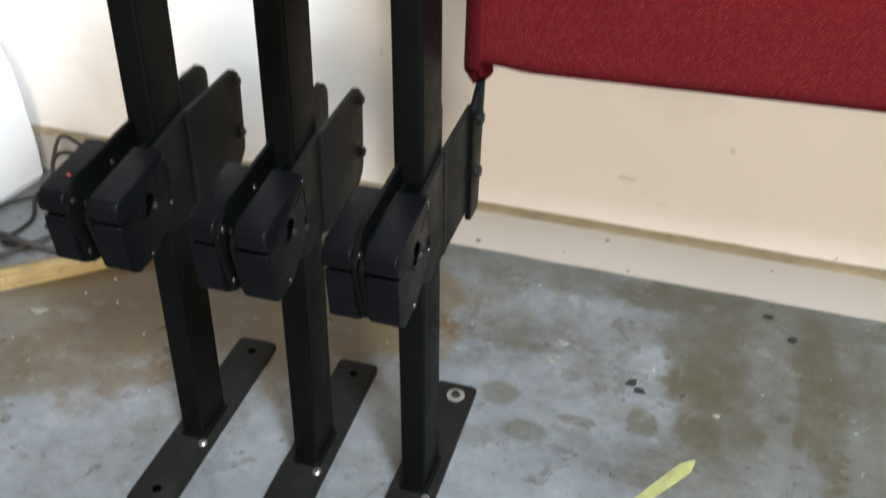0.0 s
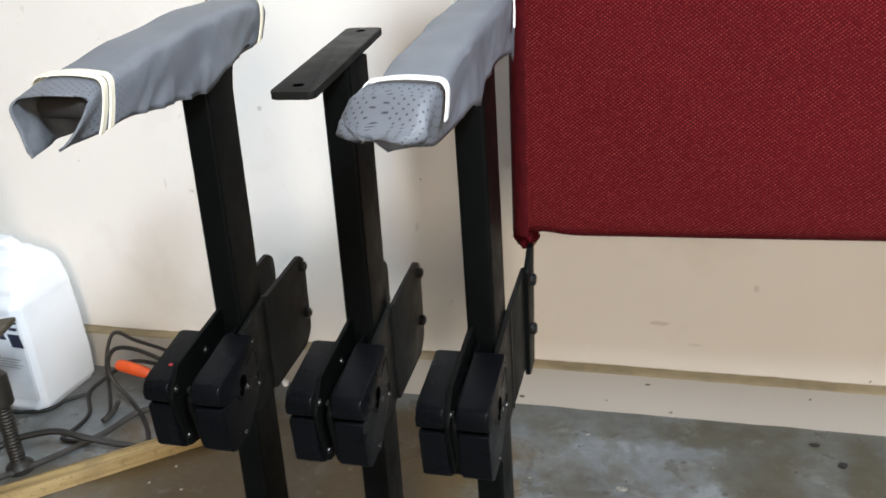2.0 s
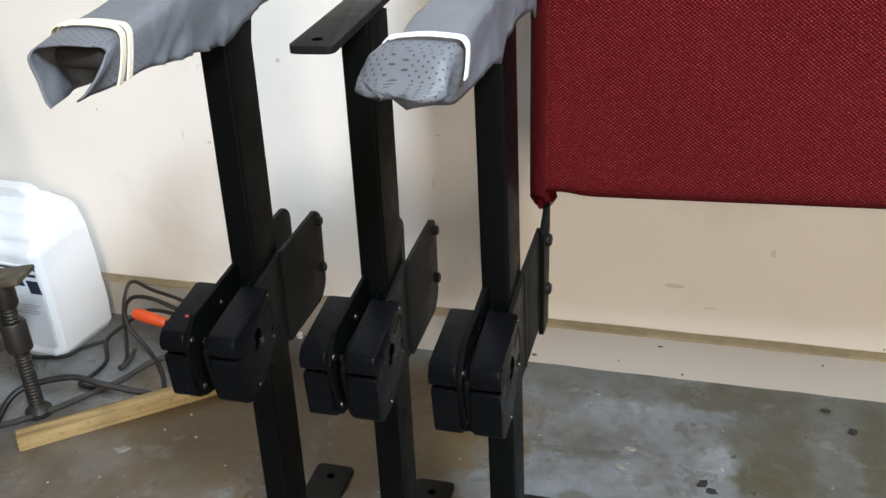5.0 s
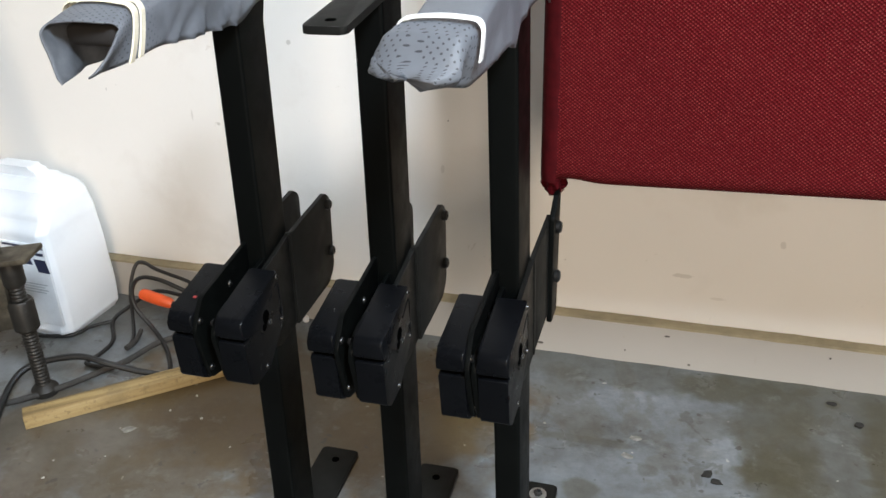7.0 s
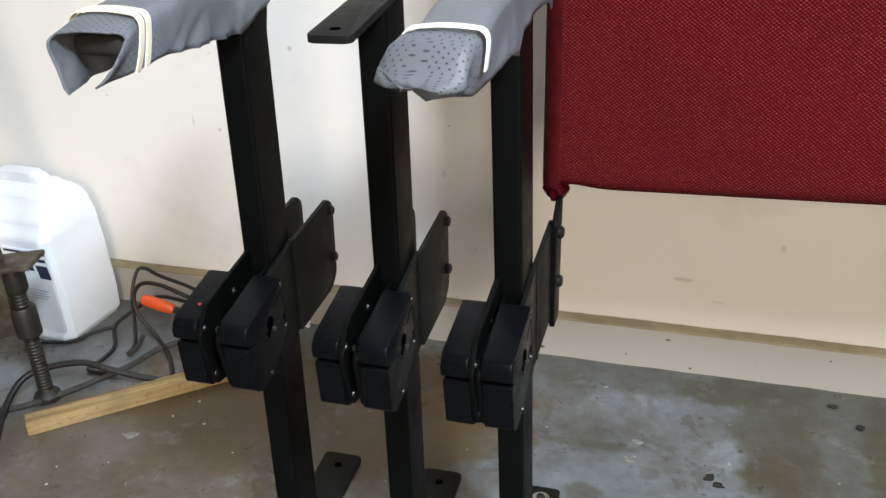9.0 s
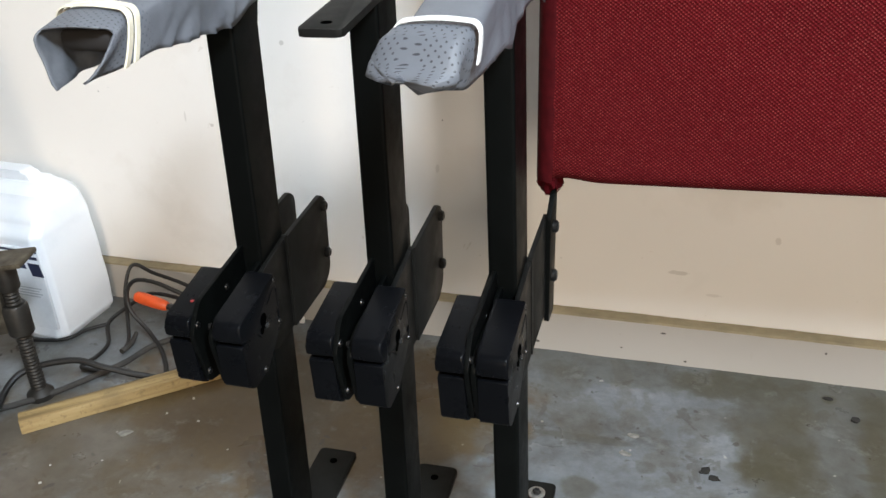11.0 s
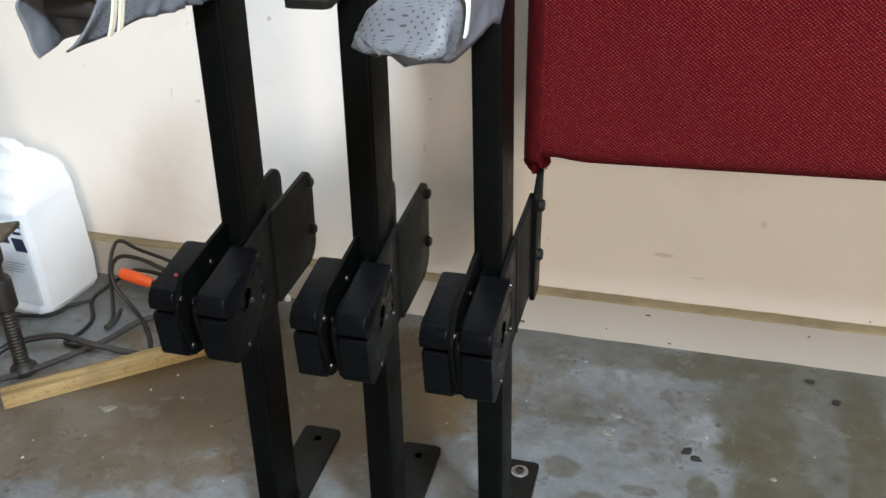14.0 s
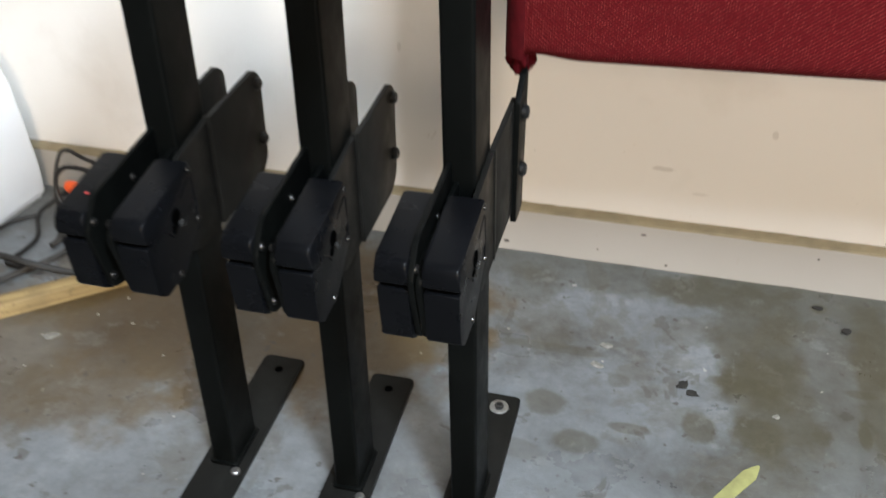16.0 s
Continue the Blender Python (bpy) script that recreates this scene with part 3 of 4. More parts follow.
def stanchion(centre, yaw, lean, slip, pitch, twist):
    st = thing("seat_stanchion", "black powder-coated steel seat stanchion standing on the concrete floor", "stanchion", "row of seat stanchions", pose(centre, 1.11, 0, 0, lean, yaw))
    # foot plate with a black disc near each end, painted as the shade of a hole
    fx, f0, f1 = 0.0245, -0.125, 0.1445
    foot = part("foot_plate", slab(rounded([(-fx, f0), (fx, f0), (fx, f1), (-fx, f1)], 0.006), 0.0, 0.006, "z", 0.0008), PLATE, st, "flat black steel foot plate")
    for y in (f0 + 0.022, f1 - 0.022):
        part("fixing_hole", turned([(0.0048, 0.0), (0.0048, 0.0004)], 18, Matrix.Translation((0, y, 0.0058))), HOLE, foot)
    # rectangular tube
    r = rounded([(-TUBE_W, TUBE_Y0), (TUBE_W, TUBE_Y0), (TUBE_W, TUBE_Y1), (-TUBE_W, TUBE_Y1)], 0.0032, 4)
    part("post", slab(r, 0.006, ARM_Z - 0.003, "z", 0.0), STEEL, st, "rectangular black steel tube")
    part("weld", slab(rounded([(-TUBE_W - 0.003, TUBE_Y0 - 0.003), (TUBE_W + 0.003, TUBE_Y0 - 0.003), (TUBE_W + 0.003, TUBE_Y1 + 0.003), (-TUBE_W - 0.003, TUBE_Y1 + 0.003)], 0.004), 0.0055, 0.0095, "z", 0.0018), STEEL, foot)
    part("foot_bolt", turned([(0.0050, 0.0), (0.0050, 0.0020), (0.0036, 0.0034), (0.0018, 0.0036)], 14, Matrix.Translation((0.0155, TUBE_Y0 - 0.0085, 0.006))), ZINC, foot, "bright zinc bolt head")
    # arm plate with rounded rear gusset
    ax = 0.0165
    arm = part("arm_plate", slab(rounded([(-ax, -0.118), (ax, -0.118), (ax, 0.090), (-ax, 0.090)], 0.005), ARM_Z - 0.006, ARM_Z, "z", 0.0008), PLATE, st, "flat black steel armrest plate")
    for y in (-0.101, 0.076):
        part("arm_hole", turned([(0.0042, 0.0), (0.0042, 0.0004)], 16, Matrix.Translation((0, y, ARM_Z - 0.0002))), HOLE, arm)
    gus = [(TUBE_Y1 - 0.002, ARM_Z - 0.04), (TUBE_Y1 + 0.001, ARM_Z - 0.03), (TUBE_Y1 + 0.004, ARM_Z - 0.018), (TUBE_Y1 + 0.012, ARM_Z - 0.0055), (TUBE_Y1 - 0.002, ARM_Z - 0.0055)]
    part("arm_gusset", slab(gus, -TUBE_W + 0.001, TUBE_W - 0.001, "x", 0.0006), STEEL, arm)
    arm.matrix_local = arm_tilt(pitch, twist)
    for side in (-1, 1):
        side_plate(side, st, slip if side > 0 else 0.0)
        hinge_cover(side, st, slip if side > 0 else 0.0)
    return st


# centre, turn and lean of each, how far its outer cover has slipped inwards, pitch and twist of its arm
STANDS = [(-0.7189, 1.4, 0.9, 0.0, 1.5, 0.0), (-0.5842, 1.3, 0.3, -0.005, 2.5, 2.5), (-0.4631, -0.3, -0.86, -0.0115, 1.8, 1.0)]
stands = [stanchion(*s) for s in STANDS]

# unseen: added out of view to hold the panel's far end and shade the wall
stands.append(copy_thing(stands[1], pose(0.318, 1.11, 0)))

# marks of use on single stanchions
part("red_dot", box(-0.0160, -0.0130, -0.1095, -0.1070, 0.3775, 0.3792, 0.0006), REDBIT, stands[0], "small red paint dot")
washer = thing("washer", "bright zinc washer and bolt on the foot plate", "washer", at=pose(STANDS[2][0] + 0.004, 1.11 + 0.124, 0.006))
part("ring", turned([(0.0105, 0.0), (0.0105, 0.0012), (0.0098, 0.0016), (0.0075, 0.0016), (0.0068, 0.0004)], 24), ZINC, washer)
part("bolt_head", turned([(0.0052, 0.001), (0.0052, 0.0040), (0.0045, 0.0052), (0.0032, 0.0052), (0.0030, 0.0030), (0.0004, 0.0030)], 6), PIN, washer)


# ---- grey vinyl wraps on two armrests ----
def lerp(table, y):
    for (a, va), (b, vb) in zip(table, table[1:]):
        if y <= b:
            s = min(1, max(0, (y - a) / (b - a)))
            s = s * s * (3 - 2 * s)
            return va + (vb - va) * s
    return table[-1][1]


def wrap_profile(y, spec, grow=0.0):
    """Points across the sleeve at the depth y, from the one hem over the top to the other, with metres along them."""
    w, top = lerp(spec["half"], y) + grow, lerp(spec["top"], y) + grow
    left, right, curl = lerp(spec["left"], y), lerp(spec["right"], y), lerp(spec["curl"], y)
    r = min(lerp(spec["round"], y), w * 0.95)
    pts = []
    for k in range(9):
        s = k / 8
        z = left + (top - r - left) * s
        pts.append((-w + curl * w * (1 - s) ** 2, z))
    for k in range(1, 7):
        a = math.pi - math.pi / 2 * k / 7
        pts.append((-w + r + r * math.cos(a), top - r + r * math.sin(a)))
    for k in range(0, 9):
        pts.append((-w + r + (2 * w - 2 * r) * k / 8, top + 0.0012 * math.sin(math.pi * k / 8)))
    for k in range(1, 7):
        a = math.pi / 2 - math.pi / 2 * k / 7
        pts.append((w - r + r * math.cos(a), top - r + r * math.sin(a)))
    for k in range(9):
        s = 1 - k / 8
        z = right + (top - r - right) * s
        pts.append((w - curl * w * (1 - s) ** 2, z))
    return pts


def wrap(spec, stand, tilt, label):
    own = bmesh.new()
    uv = own.loops.layers.uv.new("UVMap")
    n = 110
    rows, coords = [], {}
    y0, y1 = spec["span"]
    step = (y1 - y0) / n
    along = [y1]
    for i in range(n, 0, -1):
        along.insert(0, along[0] - math.hypot(step, lerp(spec["top"], y0 + step * i) - lerp(spec["top"], y0 + step * (i - 1))))
    for i in range(n + 1):
        y = y0 + step * i
        pts = wrap_profile(y, spec)
        row, run = [], -0.09
        for k, (x, z) in enumerate(pts):
            if k:
                run += math.hypot(x - pts[k - 1][0], z - pts[k - 1][1])
            hem = max(0, abs(k / (len(pts) - 1) - 0.5) * 2 - 0.45)
            q = Vector((x * 20, y * 16, z * 20)) + Vector(spec["seed"])
            fold = noise.noise(q) * 0.010 * hem + noise.noise(q * 2.6) * 0.0032 * (0.25 + hem)
            ridge = (1 - abs(noise.noise(Vector((x * 30 + z * 22, y * 30 - z * 26, 1.7)) + Vector(spec["seed"])))) ** 7 * 0.0048 * (0.12 + hem) * (0.4 if spec["shut"] else 1.5 if -0.14 < y < 0.0 else 0.8)
            skew = 0.005 * noise.noise(Vector((k * 0.13, 0.3, 5.1)) + Vector(spec["seed"])) * (max(0.0, 1 - i / 14) + max(0.0, 1 - (n - i) / 14))
            ends = spec["tip"](k / (len(pts) - 1)) * max(0.0, 1 - i / 16) ** 1.5
            x -= (0.019 if x < 0 else 0.007) * max(0.0, min(1.0, (-0.172 - y) / 0.03)) * spec["shut"]
            out = 1 if x > 0 else -1
            v = own.verts.new((x + out * (fold + ridge) * min(1, abs(x) / 0.02), y + skew + ends, z + (fold * 0.5 if hem > 0.05 else noise.noise(q * 1.4) * 0.0018)))
            row.append(v)
            coords[v] = (run, along[i])
        rows.append(row)
    for a, b in zip(rows, rows[1:]):
        for k in range(len(a) - 1):
            f = own.faces.new((a[k], a[k + 1], b[k + 1], b[k]))
            for lo in f.loops:
                lo[uv].uv = coords[lo.vert]
    if spec["shut"]:
        # the end is folded shut: the front rim is drawn in and closed
        ring, mid = rows[0], Vector((-0.006, spec["span"][0] - 0.003, 0.612))
        for pull, ahead in ((0.22, 0.005), (0.55, 0.009)):
            nxt = []
            for k, v in enumerate(ring):
                p = rows[0][k].co.lerp(mid, pull) + Vector((0, -ahead * (1 + 0.25 * math.sin(k * 0.42 + pull * 5)) + 0.003 * noise.noise((k * 0.5, pull * 9, 0)), -0.001 * math.sin(k * 0.3 + pull * 4)))
                w = own.verts.new(p)
                coords[w] = (coords[rows[0][k]][0] * (1 - pull), coords[rows[0][k]][1] - 0.03 * pull)
                nxt.append(w)
            for k in range(len(ring)):
                f = own.faces.new((ring[k], nxt[k], nxt[(k + 1) % len(ring)], ring[(k + 1) % len(ring)]))
                for lo in f.loops:
                    lo[uv].uv = coords[lo.vert]
            ring = nxt
        own.faces.new(ring)
    bmesh.ops.recalc_face_normals(own, faces=own.faces)
    me = bpy.data.meshes.new("vinyl_wrap")
    own.to_mesh(me)
    own.free()
    for f in me.polygons:
        f.use_smooth = True
    me.materials.append(VINYL)
    me.materials.append(LINING)
    ob = new("vinyl_wrap", me)
    solid = ob.modifiers.new("thickness", "SOLIDIFY")
    solid.thickness, solid.offset, solid.material_offset = 0.0014, -1, spec["lining"]
    rest = thing("armrest", label, "armrest", "wrapped armrests", stand.matrix_world @ tilt)
    ob.parent = rest
    return rest


def band(spec, stand, y, width, material, label, slope=0.0, twist=0.0):
    """A flat rubber band round the wrapped armrest."""
    own = bmesh.new()
    pts = wrap_profile(y, spec, 0.0022)
    loop = pts[2:-4] if spec["shut"] else pts
    n = len(loop)
    rings = []
    for k, (x, z) in enumerate(loop):
        yy = y + slope * (z - 0.63) + twist * x
        d = Vector((x, 0, z - 0.622)).normalized() * 0.0011
        rings.append([own.verts.new((x, yy - width / 2, z)), own.verts.new((x + d.x, yy - width / 2 + 0.0006, z + d.z)), own.verts.new((x + d.x, yy + width / 2 - 0.0006, z + d.z)), own.verts.new((x, yy + width / 2, z))])
    for k in range(n - 1):
        a, b = rings[k], rings[(k + 1) % n]
        for j in range(3):
            own.faces.new((a[j], a[j + 1], b[j + 1], b[j]))
        own.faces.new((a[3], a[0], b[0], b[3]))
    return part("rubber_band", own, material, stand, label)


OPEN = dict(shut=False, span=(-0.214, 0.088), seed=(3.1, 0.4, 7.7), lining=1, tip=lambda s: 0.004 - 0.010 * abs(2 * s - 1) ** 2 + 0.016 * math.exp(-((s - 0.72) / 0.16) ** 2),
            half=[(-0.24, 0.0245), (-0.18, 0.0240), (-0.10, 0.0240), (0.10, 0.026)], top=[(-0.24, 0.638), (-0.18, 0.6440), (-0.10, 0.652), (0.0, 0.656), (0.12, 0.653)],
            left=[(-0.24, 0.602), (-0.19, 0.602), (-0.15, 0.602), (0.12, 0.604)], right=[(-0.24, 0.606), (-0.20, 0.607), (-0.17, 0.612), (-0.10, 0.605), (-0.055, 0.600), (-0.035, 0.597), (0.0, 0.606), (0.04, 0.612), (0.12, 0.618)],
            curl=[(-0.24, 0.72), (-0.205, 0.58), (-0.175, 0.10), (-0.08, 0.05), (0.12, 0.2)], round=[(-0.24, 0.008), (-0.1, 0.007), (0.12, 0.011)])
SHUT = dict(shut=True, span=(-0.198, 0.104), seed=(9.3, 2.2, 1.5), lining=0, tip=lambda s: 0.004 * math.sin(s * 7),
            half=[(-0.23, 0.028), (-0.19, 0.0240), (-0.1, 0.0228), (0.12, 0.0245)], top=[(-0.198, 0.622), (-0.194, 0.632), (-0.188, 0.6375), (-0.178, 0.6410), (-0.10, 0.646), (0.0, 0.650), (0.12, 0.649)],
            left=[(-0.23, 0.629), (-0.196, 0.622), (-0.170, 0.608), (-0.12, 0.602), (0.12, 0.602)], right=[(-0.23, 0.612), (-0.195, 0.606), (-0.17, 0.603), (-0.10, 0.603), (-0.06, 0.594), (-0.045, 0.592), (-0.03, 0.604), (0.02, 0.607), (0.085, 0.600), (0.12, 0.578)],
            curl=[(-0.23, 0.99), (-0.192, 0.90), (-0.178, 0.20), (-0.11, 0.05), (0.12, 0.1)], round=[(-0.23, 0.006), (-0.20, 0.007), (-0.1, 0.006), (0.12, 0.008)])
open_rest = wrap(OPEN, stands[0], arm_tilt(1.5, 0.0) @ Matrix.Translation((-0.003, 0, 0)), "armrest in a loose grey perforated vinyl sleeve, open at one end")
shut_rest = wrap(SHUT, stands[2], arm_tilt(1.8, 1.0) @ Matrix.Translation((-0.0035, 0, 0)), "armrest wrapped in grey perforated vinyl, its end folded shut")
# the dark pad fills the sleeve mouth with painted shade
part("foam_pad", box(-0.0195, 0.0195, -0.196, 0.078, ARM_Z + 0.0005, 0.6355, 0.006, 3), PADFOAM, open_rest, "foam pad inside the sleeve, coloured dark for the shade there")
part("foam_pad", box(-0.0195, 0.0195, -0.184, 0.085, ARM_Z + 0.0005, 0.6340, 0.006, 3), PADFOAM, shut_rest)
band(OPEN, open_rest, -0.1825, 0.0062, RUBBER, "cream rubber band stretched round the wrap", 0.25)
band(OPEN, open_rest, -0.1742, 0.0062, RUBBER, "cream rubber band stretched round the wrap", 0.25)
band(OPEN, open_rest, 0.076, 0.006, RUBBER, "cream rubber band stretched round the wrap", 0.15)
band(SHUT, shut_rest, -0.178, 0.008, BAND, "white rubber band stretched round the wrap", 0.3)
band(SHUT, shut_rest, 0.084, 0.006, BAND, "white rubber band stretched round the wrap", 0.1)


# ---- red upholstered panel ----
# the right end runs on out of view to keep the wall below shaded
PAD_X0, PAD_X1, PAD_Y0, PAD_Y1, PAD_Z0, PAD_Z1 = -0.466, 0.300, 1.225, 1.275, 0.4135, 0.8635
panel = thing("upholstered_panel", "red woven fabric panel bolted between black stanchions", "upholstered panel", at=pose(0, 0, 0))


def pad_mesh():
    own = bmesh.new()
    nx, nz = 200, 60
    w, h, d = PAD_X1 - PAD_X0, PAD_Z1 - PAD_Z0, (PAD_Y1 - PAD_Y0) / 2
    cx, cz, cy = (PAD_X0 + PAD_X1) / 2, (PAD_Z0 + PAD_Z1) / 2, (PAD_Y0 + PAD_Y1) / 2
    grids = []
    for side in (-1, 1):
        g = []
        for i in range(nx + 1):
            col = []
            for k in range(nz + 1):
                # points crowd towards the rim, where the cushion rounds over
                u, v = (math.sin((i / nx - 0.5) * math.pi), math.sin((k / nz - 0.5) * math.pi))
                fx, fz = (1 - abs(u)) * w / 2, (1 - abs(v)) * h / 2
                edge = min(1.0, fx / (0.021 if u < 0 else 0.016), fz / 0.016)
                bulge = math.sqrt(max(0, 1 - (1 - edge) ** 2))
                x, z = cx + u * w / 2, cz + v * h / 2
                wav = 0.0022 * noise.noise((x * 7, z * 7, side)) * bulge
                if u < 0:
                    wav -= side * 0.0009 * math.exp(-((fx - 0.0195) / 0.0022) ** 2)
                # the corner tuck pulls the lower edge in
                low = 0.004 * math.exp(-((x - PAD_X0 - 0.03) / 0.02) ** 2) * (1 - min(1, fz / 0.05)) if v < 0 else 0
                low += 0.026 * min(0.5, x - PAD_X0)
                col.append(own.verts.new((x, cy + side * d * (0.35 + 0.65 * bulge) + wav, z + low)))
            g.append(col)
        grids.append(g)
    for g in grids:
        for i in range(nx):
            for k in range(nz):
                own.faces.new((g[i][k], g[i + 1][k], g[i + 1][k + 1], g[i][k + 1]))
    a, b = grids
    rim = [(i, 0) for i in range(nx)] + [(nx, k) for k in range(nz)] + [(i, nz) for i in range(nx, 0, -1)] + [(0, k) for k in range(nz, 0, -1)]
    for (i, k), (j, l) in zip(rim, rim[1:] + rim[:1]):
        own.faces.new((a[i][k], a[j][l], b[j][l], b[i][k]))
    return own


part("cushion", pad_mesh(), RED, panel)
# the fabric is drawn smooth round the end of the board
fold = bmesh.new()
strips = []
for k in range(61):
    z = PAD_Z0 + 0.004 + (PAD_Z1 - PAD_Z0 - 0.008) * k / 60
    wide = 0.0185 + 0.0012 * noise.noise((z * 30, 4.1, 0)) + 0.0010 * noise.noise((z * 110, 1.3, 0))
    row = []
    for i in range(11):
        x = wide * i / 10
        bulge = math.sqrt(max(0.0, 1 - (1 - min(1.0, x / 0.021)) ** 2))
        lift = 0.0015 * math.sin(math.pi * i / 10) ** 0.5 + 0.0002
        row.append(fold.verts.new((PAD_X0 - 0.0006 + x, (PAD_Y0 + PAD_Y1) / 2 - (PAD_Y1 - PAD_Y0) / 2 * (0.35 + 0.65 * bulge) - lift - 0.0006 * noise.noise((x * 200, z * 60, 2)), z)))
    strips.append(row)
for a, b in zip(strips, strips[1:]):
    for i in range(10):
        fold.faces.new((a[i], a[i + 1], b[i + 1], b[i]))
part("end_fold", fold, FOLD, panel, "smooth red fabric fold at the panel end")
# bunched fabric at the lower corner
tuck = bmesh.new()
bmesh.ops.create_icosphere(tuck, subdivisions=4, radius=1)
for v in tuck.verts:
    n3 = noise.noise(v.co * 2.6) * 0.30 + noise.noise(v.co * 6) * 0.12
    v.co = Vector((PAD_X0 + 0.012 + v.co.x * 0.0125 * (1 + n3), 1.250 + v.co.y * 0.019 * (1 + n3), PAD_Z0 - 0.000 + v.co.z * 0.0170 * (1 + n3)))
part("corner_tuck", tuck, CORD, panel, "bunched red fabric at the lower corner")
for k, (dx, dy, dz) in enumerate(((0.005, -0.002, -0.003), (0.007, 0.001, 0.001), (0.003, -0.002, -0.005))):
    x, z = PAD_X0 + 0.020, PAD_Z0 - 0.004
    part("loose_thread", tube([(x, 1.236, z), (x + dx * 0.5, 1.236 + dy, z + dz), (x + dx, 1.236 + dy, z + dz * 0.4)], 0.0005, 5, 6), CORD, panel)
BX = -0.4506
strap = part("bracket", slab(rounded([(1.205, 0.268), (1.237, 0.268), (1.242, 0.405), (1.226, 0.405), (1.205, 0.388)], [0.005, 0.005, 0, 0, 0.006]), BX, BX + 0.005, "x", 0.0007), STEEL, panel, "black steel bracket strap")
for z in (0.372, 0.316):
    part("bracket_bolt", turned([(0.0065, 0), (0.0065, 0.0032), (0.0046, 0.0052), (0.0026, 0.0054), (0.0024, 0.0030), (0.0004, 0.0029)], 16, Matrix.Translation((BX + 0.005, 1.222, z)) @ Matrix.Rotation(radians(90), 4, "Y")), BOLT, strap)


# ---- white jug ----
JUG_W = [(0, 0.099), (0.012, 0.105), (0.06, 0.107), (0.13, 0.104), (0.20, 0.099), (0.235, 0.094), (0.258, 0.082), (0.270, 0.060)]
JUG_FRONT = [(0, -0.066), (0.012, -0.071), (0.06, -0.072), (0.20, -0.069), (0.225, -0.052), (0.255, -0.022), (0.270, 0.004)]
JUG_BACK = [(0, 0.060), (0.012, 0.064), (0.20, 0.064), (0.245, 0.060), (0.270, 0.044)]
jug = thing("jug", "white plastic jug with navy and green label standing by the wall", "jug", at=pose(-1.3490, 1.4780, 0, 0, 0, -4) @ Matrix.Diagonal((1, 1, 0.900, 1)))
own = bmesh.new()
rings = []
for i in range(64):
    z = 0.270 * i / 63
    w, f, k = lerp(JUG_W, z), lerp(JUG_FRONT, z), lerp(JUG_BACK, z)
    ch = 0.013 * min(1.0, (k - f) / 0.13)
    outline = rounded([(-w + ch, f), (w - ch, f), (w, f + ch), (w, k - 0.012), (w - 0.012, k), (-w + 0.012, k), (-w, k - 0.012), (-w, f + ch)], 0.008, 4)
    rings.append([own.verts.new((p[0], p[1], z)) for p in outline])
for a, b in zip(rings, rings[1:]):
    for k in range(len(a)):
        own.faces.new((a[k], a[(k + 1) % len(a)], b[(k + 1) % len(a)], b[k]))
own.faces.new(rings[0][::-1])
own.faces.new(rings[-1])
jug_body = part("body", own, JUG, jug)
part("handle", slab(rounded([(-0.060, 0.262), (-0.050, 0.288), (0.030, 0.288), (0.044, 0.262), (0.026, 0.262), (0.016, 0.2705), (-0.036, 0.2705), (-0.044, 0.262)], [0.004, 0.012, 0.012, 0.004, 0.002, 0.005, 0.005, 0.002]), 0.008, 0.034, "y", 0.006, seg=3), JUG, jug)
part("cap", turned([(0.021, 0.255), (0.021, 0.283), (0.019, 0.286), (0.002, 0.287)], 24, Matrix.Translation((-0.082, 0.02, -0.012))), JUG, jug)
label_y = -0.0722
label = part("label", box(-0.062, 0.1010, label_y - 0.0006, label_y + 0.004, 0.030, 0.188, 0.0003), PAPER, jug, "white paper label with navy blocks")


def ink(name, x0, x1, z0, z1, material, slant=0.0):
    x0, x1, z0, z1 = x0 + 0.022, x1 + 0.022, z0 * 1.08, z1 * 1.08
    o = slab([(x0, z0), (x1, z0), (x1 + slant, z1), (x0 + slant, z1)], label_y - 0.0012, label_y - 0.0005, "y", 0.0)
    part(name, o, material, label)


ink("label_bar", -0.002, 0.077, 0.168, 0.1715, NAVY)
ink("label_bar", -0.070, -0.030, 0.146, 0.166, GREEN)
ink("label_block", 0.058, 0.080, 0.126, 0.149, NAVY, -0.004)
ink("label_block", 0.028, 0.050, 0.138, 0.149, NAVY, -0.003)
ink("label_block", 0.060, 0.075, 0.156, 0.161, NAVY)
ink("label_block", 0.028, 0.052, 0.156, 0.166, NAVY)
for k in range(4):
    ink("label_line", -0.040, 0.068 - 0.006 * (k % 2), 0.102 - 0.005 * k, 0.1035 - 0.005 * k, GREYINK)


# ---- wooden stake ----
a, b = Vector((-1.1729, 1.2013, 0.0)), Vector((-0.9405, 1.4034, 0.0))
stake = slab(rounded([(-0.015, 0.0), (0.015, 0.0), (0.014, 0.019), (0.006, 0.022), (-0.013, 0.020)], 0.002), 0.0, (b - a).length + 0.06, "x", 0.001)
for v in stake.verts:
    v.co.z = max(0.0, v.co.z + (0.0012 * noise.noise(v.co * 40) if v.co.z > 0.002 else 0))
    v.co.y += 0.0015 * noise.noise(v.co * 14)
single("wooden_stake", stake, WOOD, "rough pale wooden stake lying on the floor", "wooden stake", at=Matrix.Translation(a) @ Matrix.Rotation(math.atan2(b.y - a.y, b.x - a.x), 4, "Z"))


# ---- bar clamp ----
clamp = thing("bar_clamp", "dull brown steel bar clamp standing on its screw", "clamp", at=pose(-1.1957, 1.2729, 0.0, 0, 0, 14) @ Matrix.Diagonal((1, 1, 1.05, 1)))
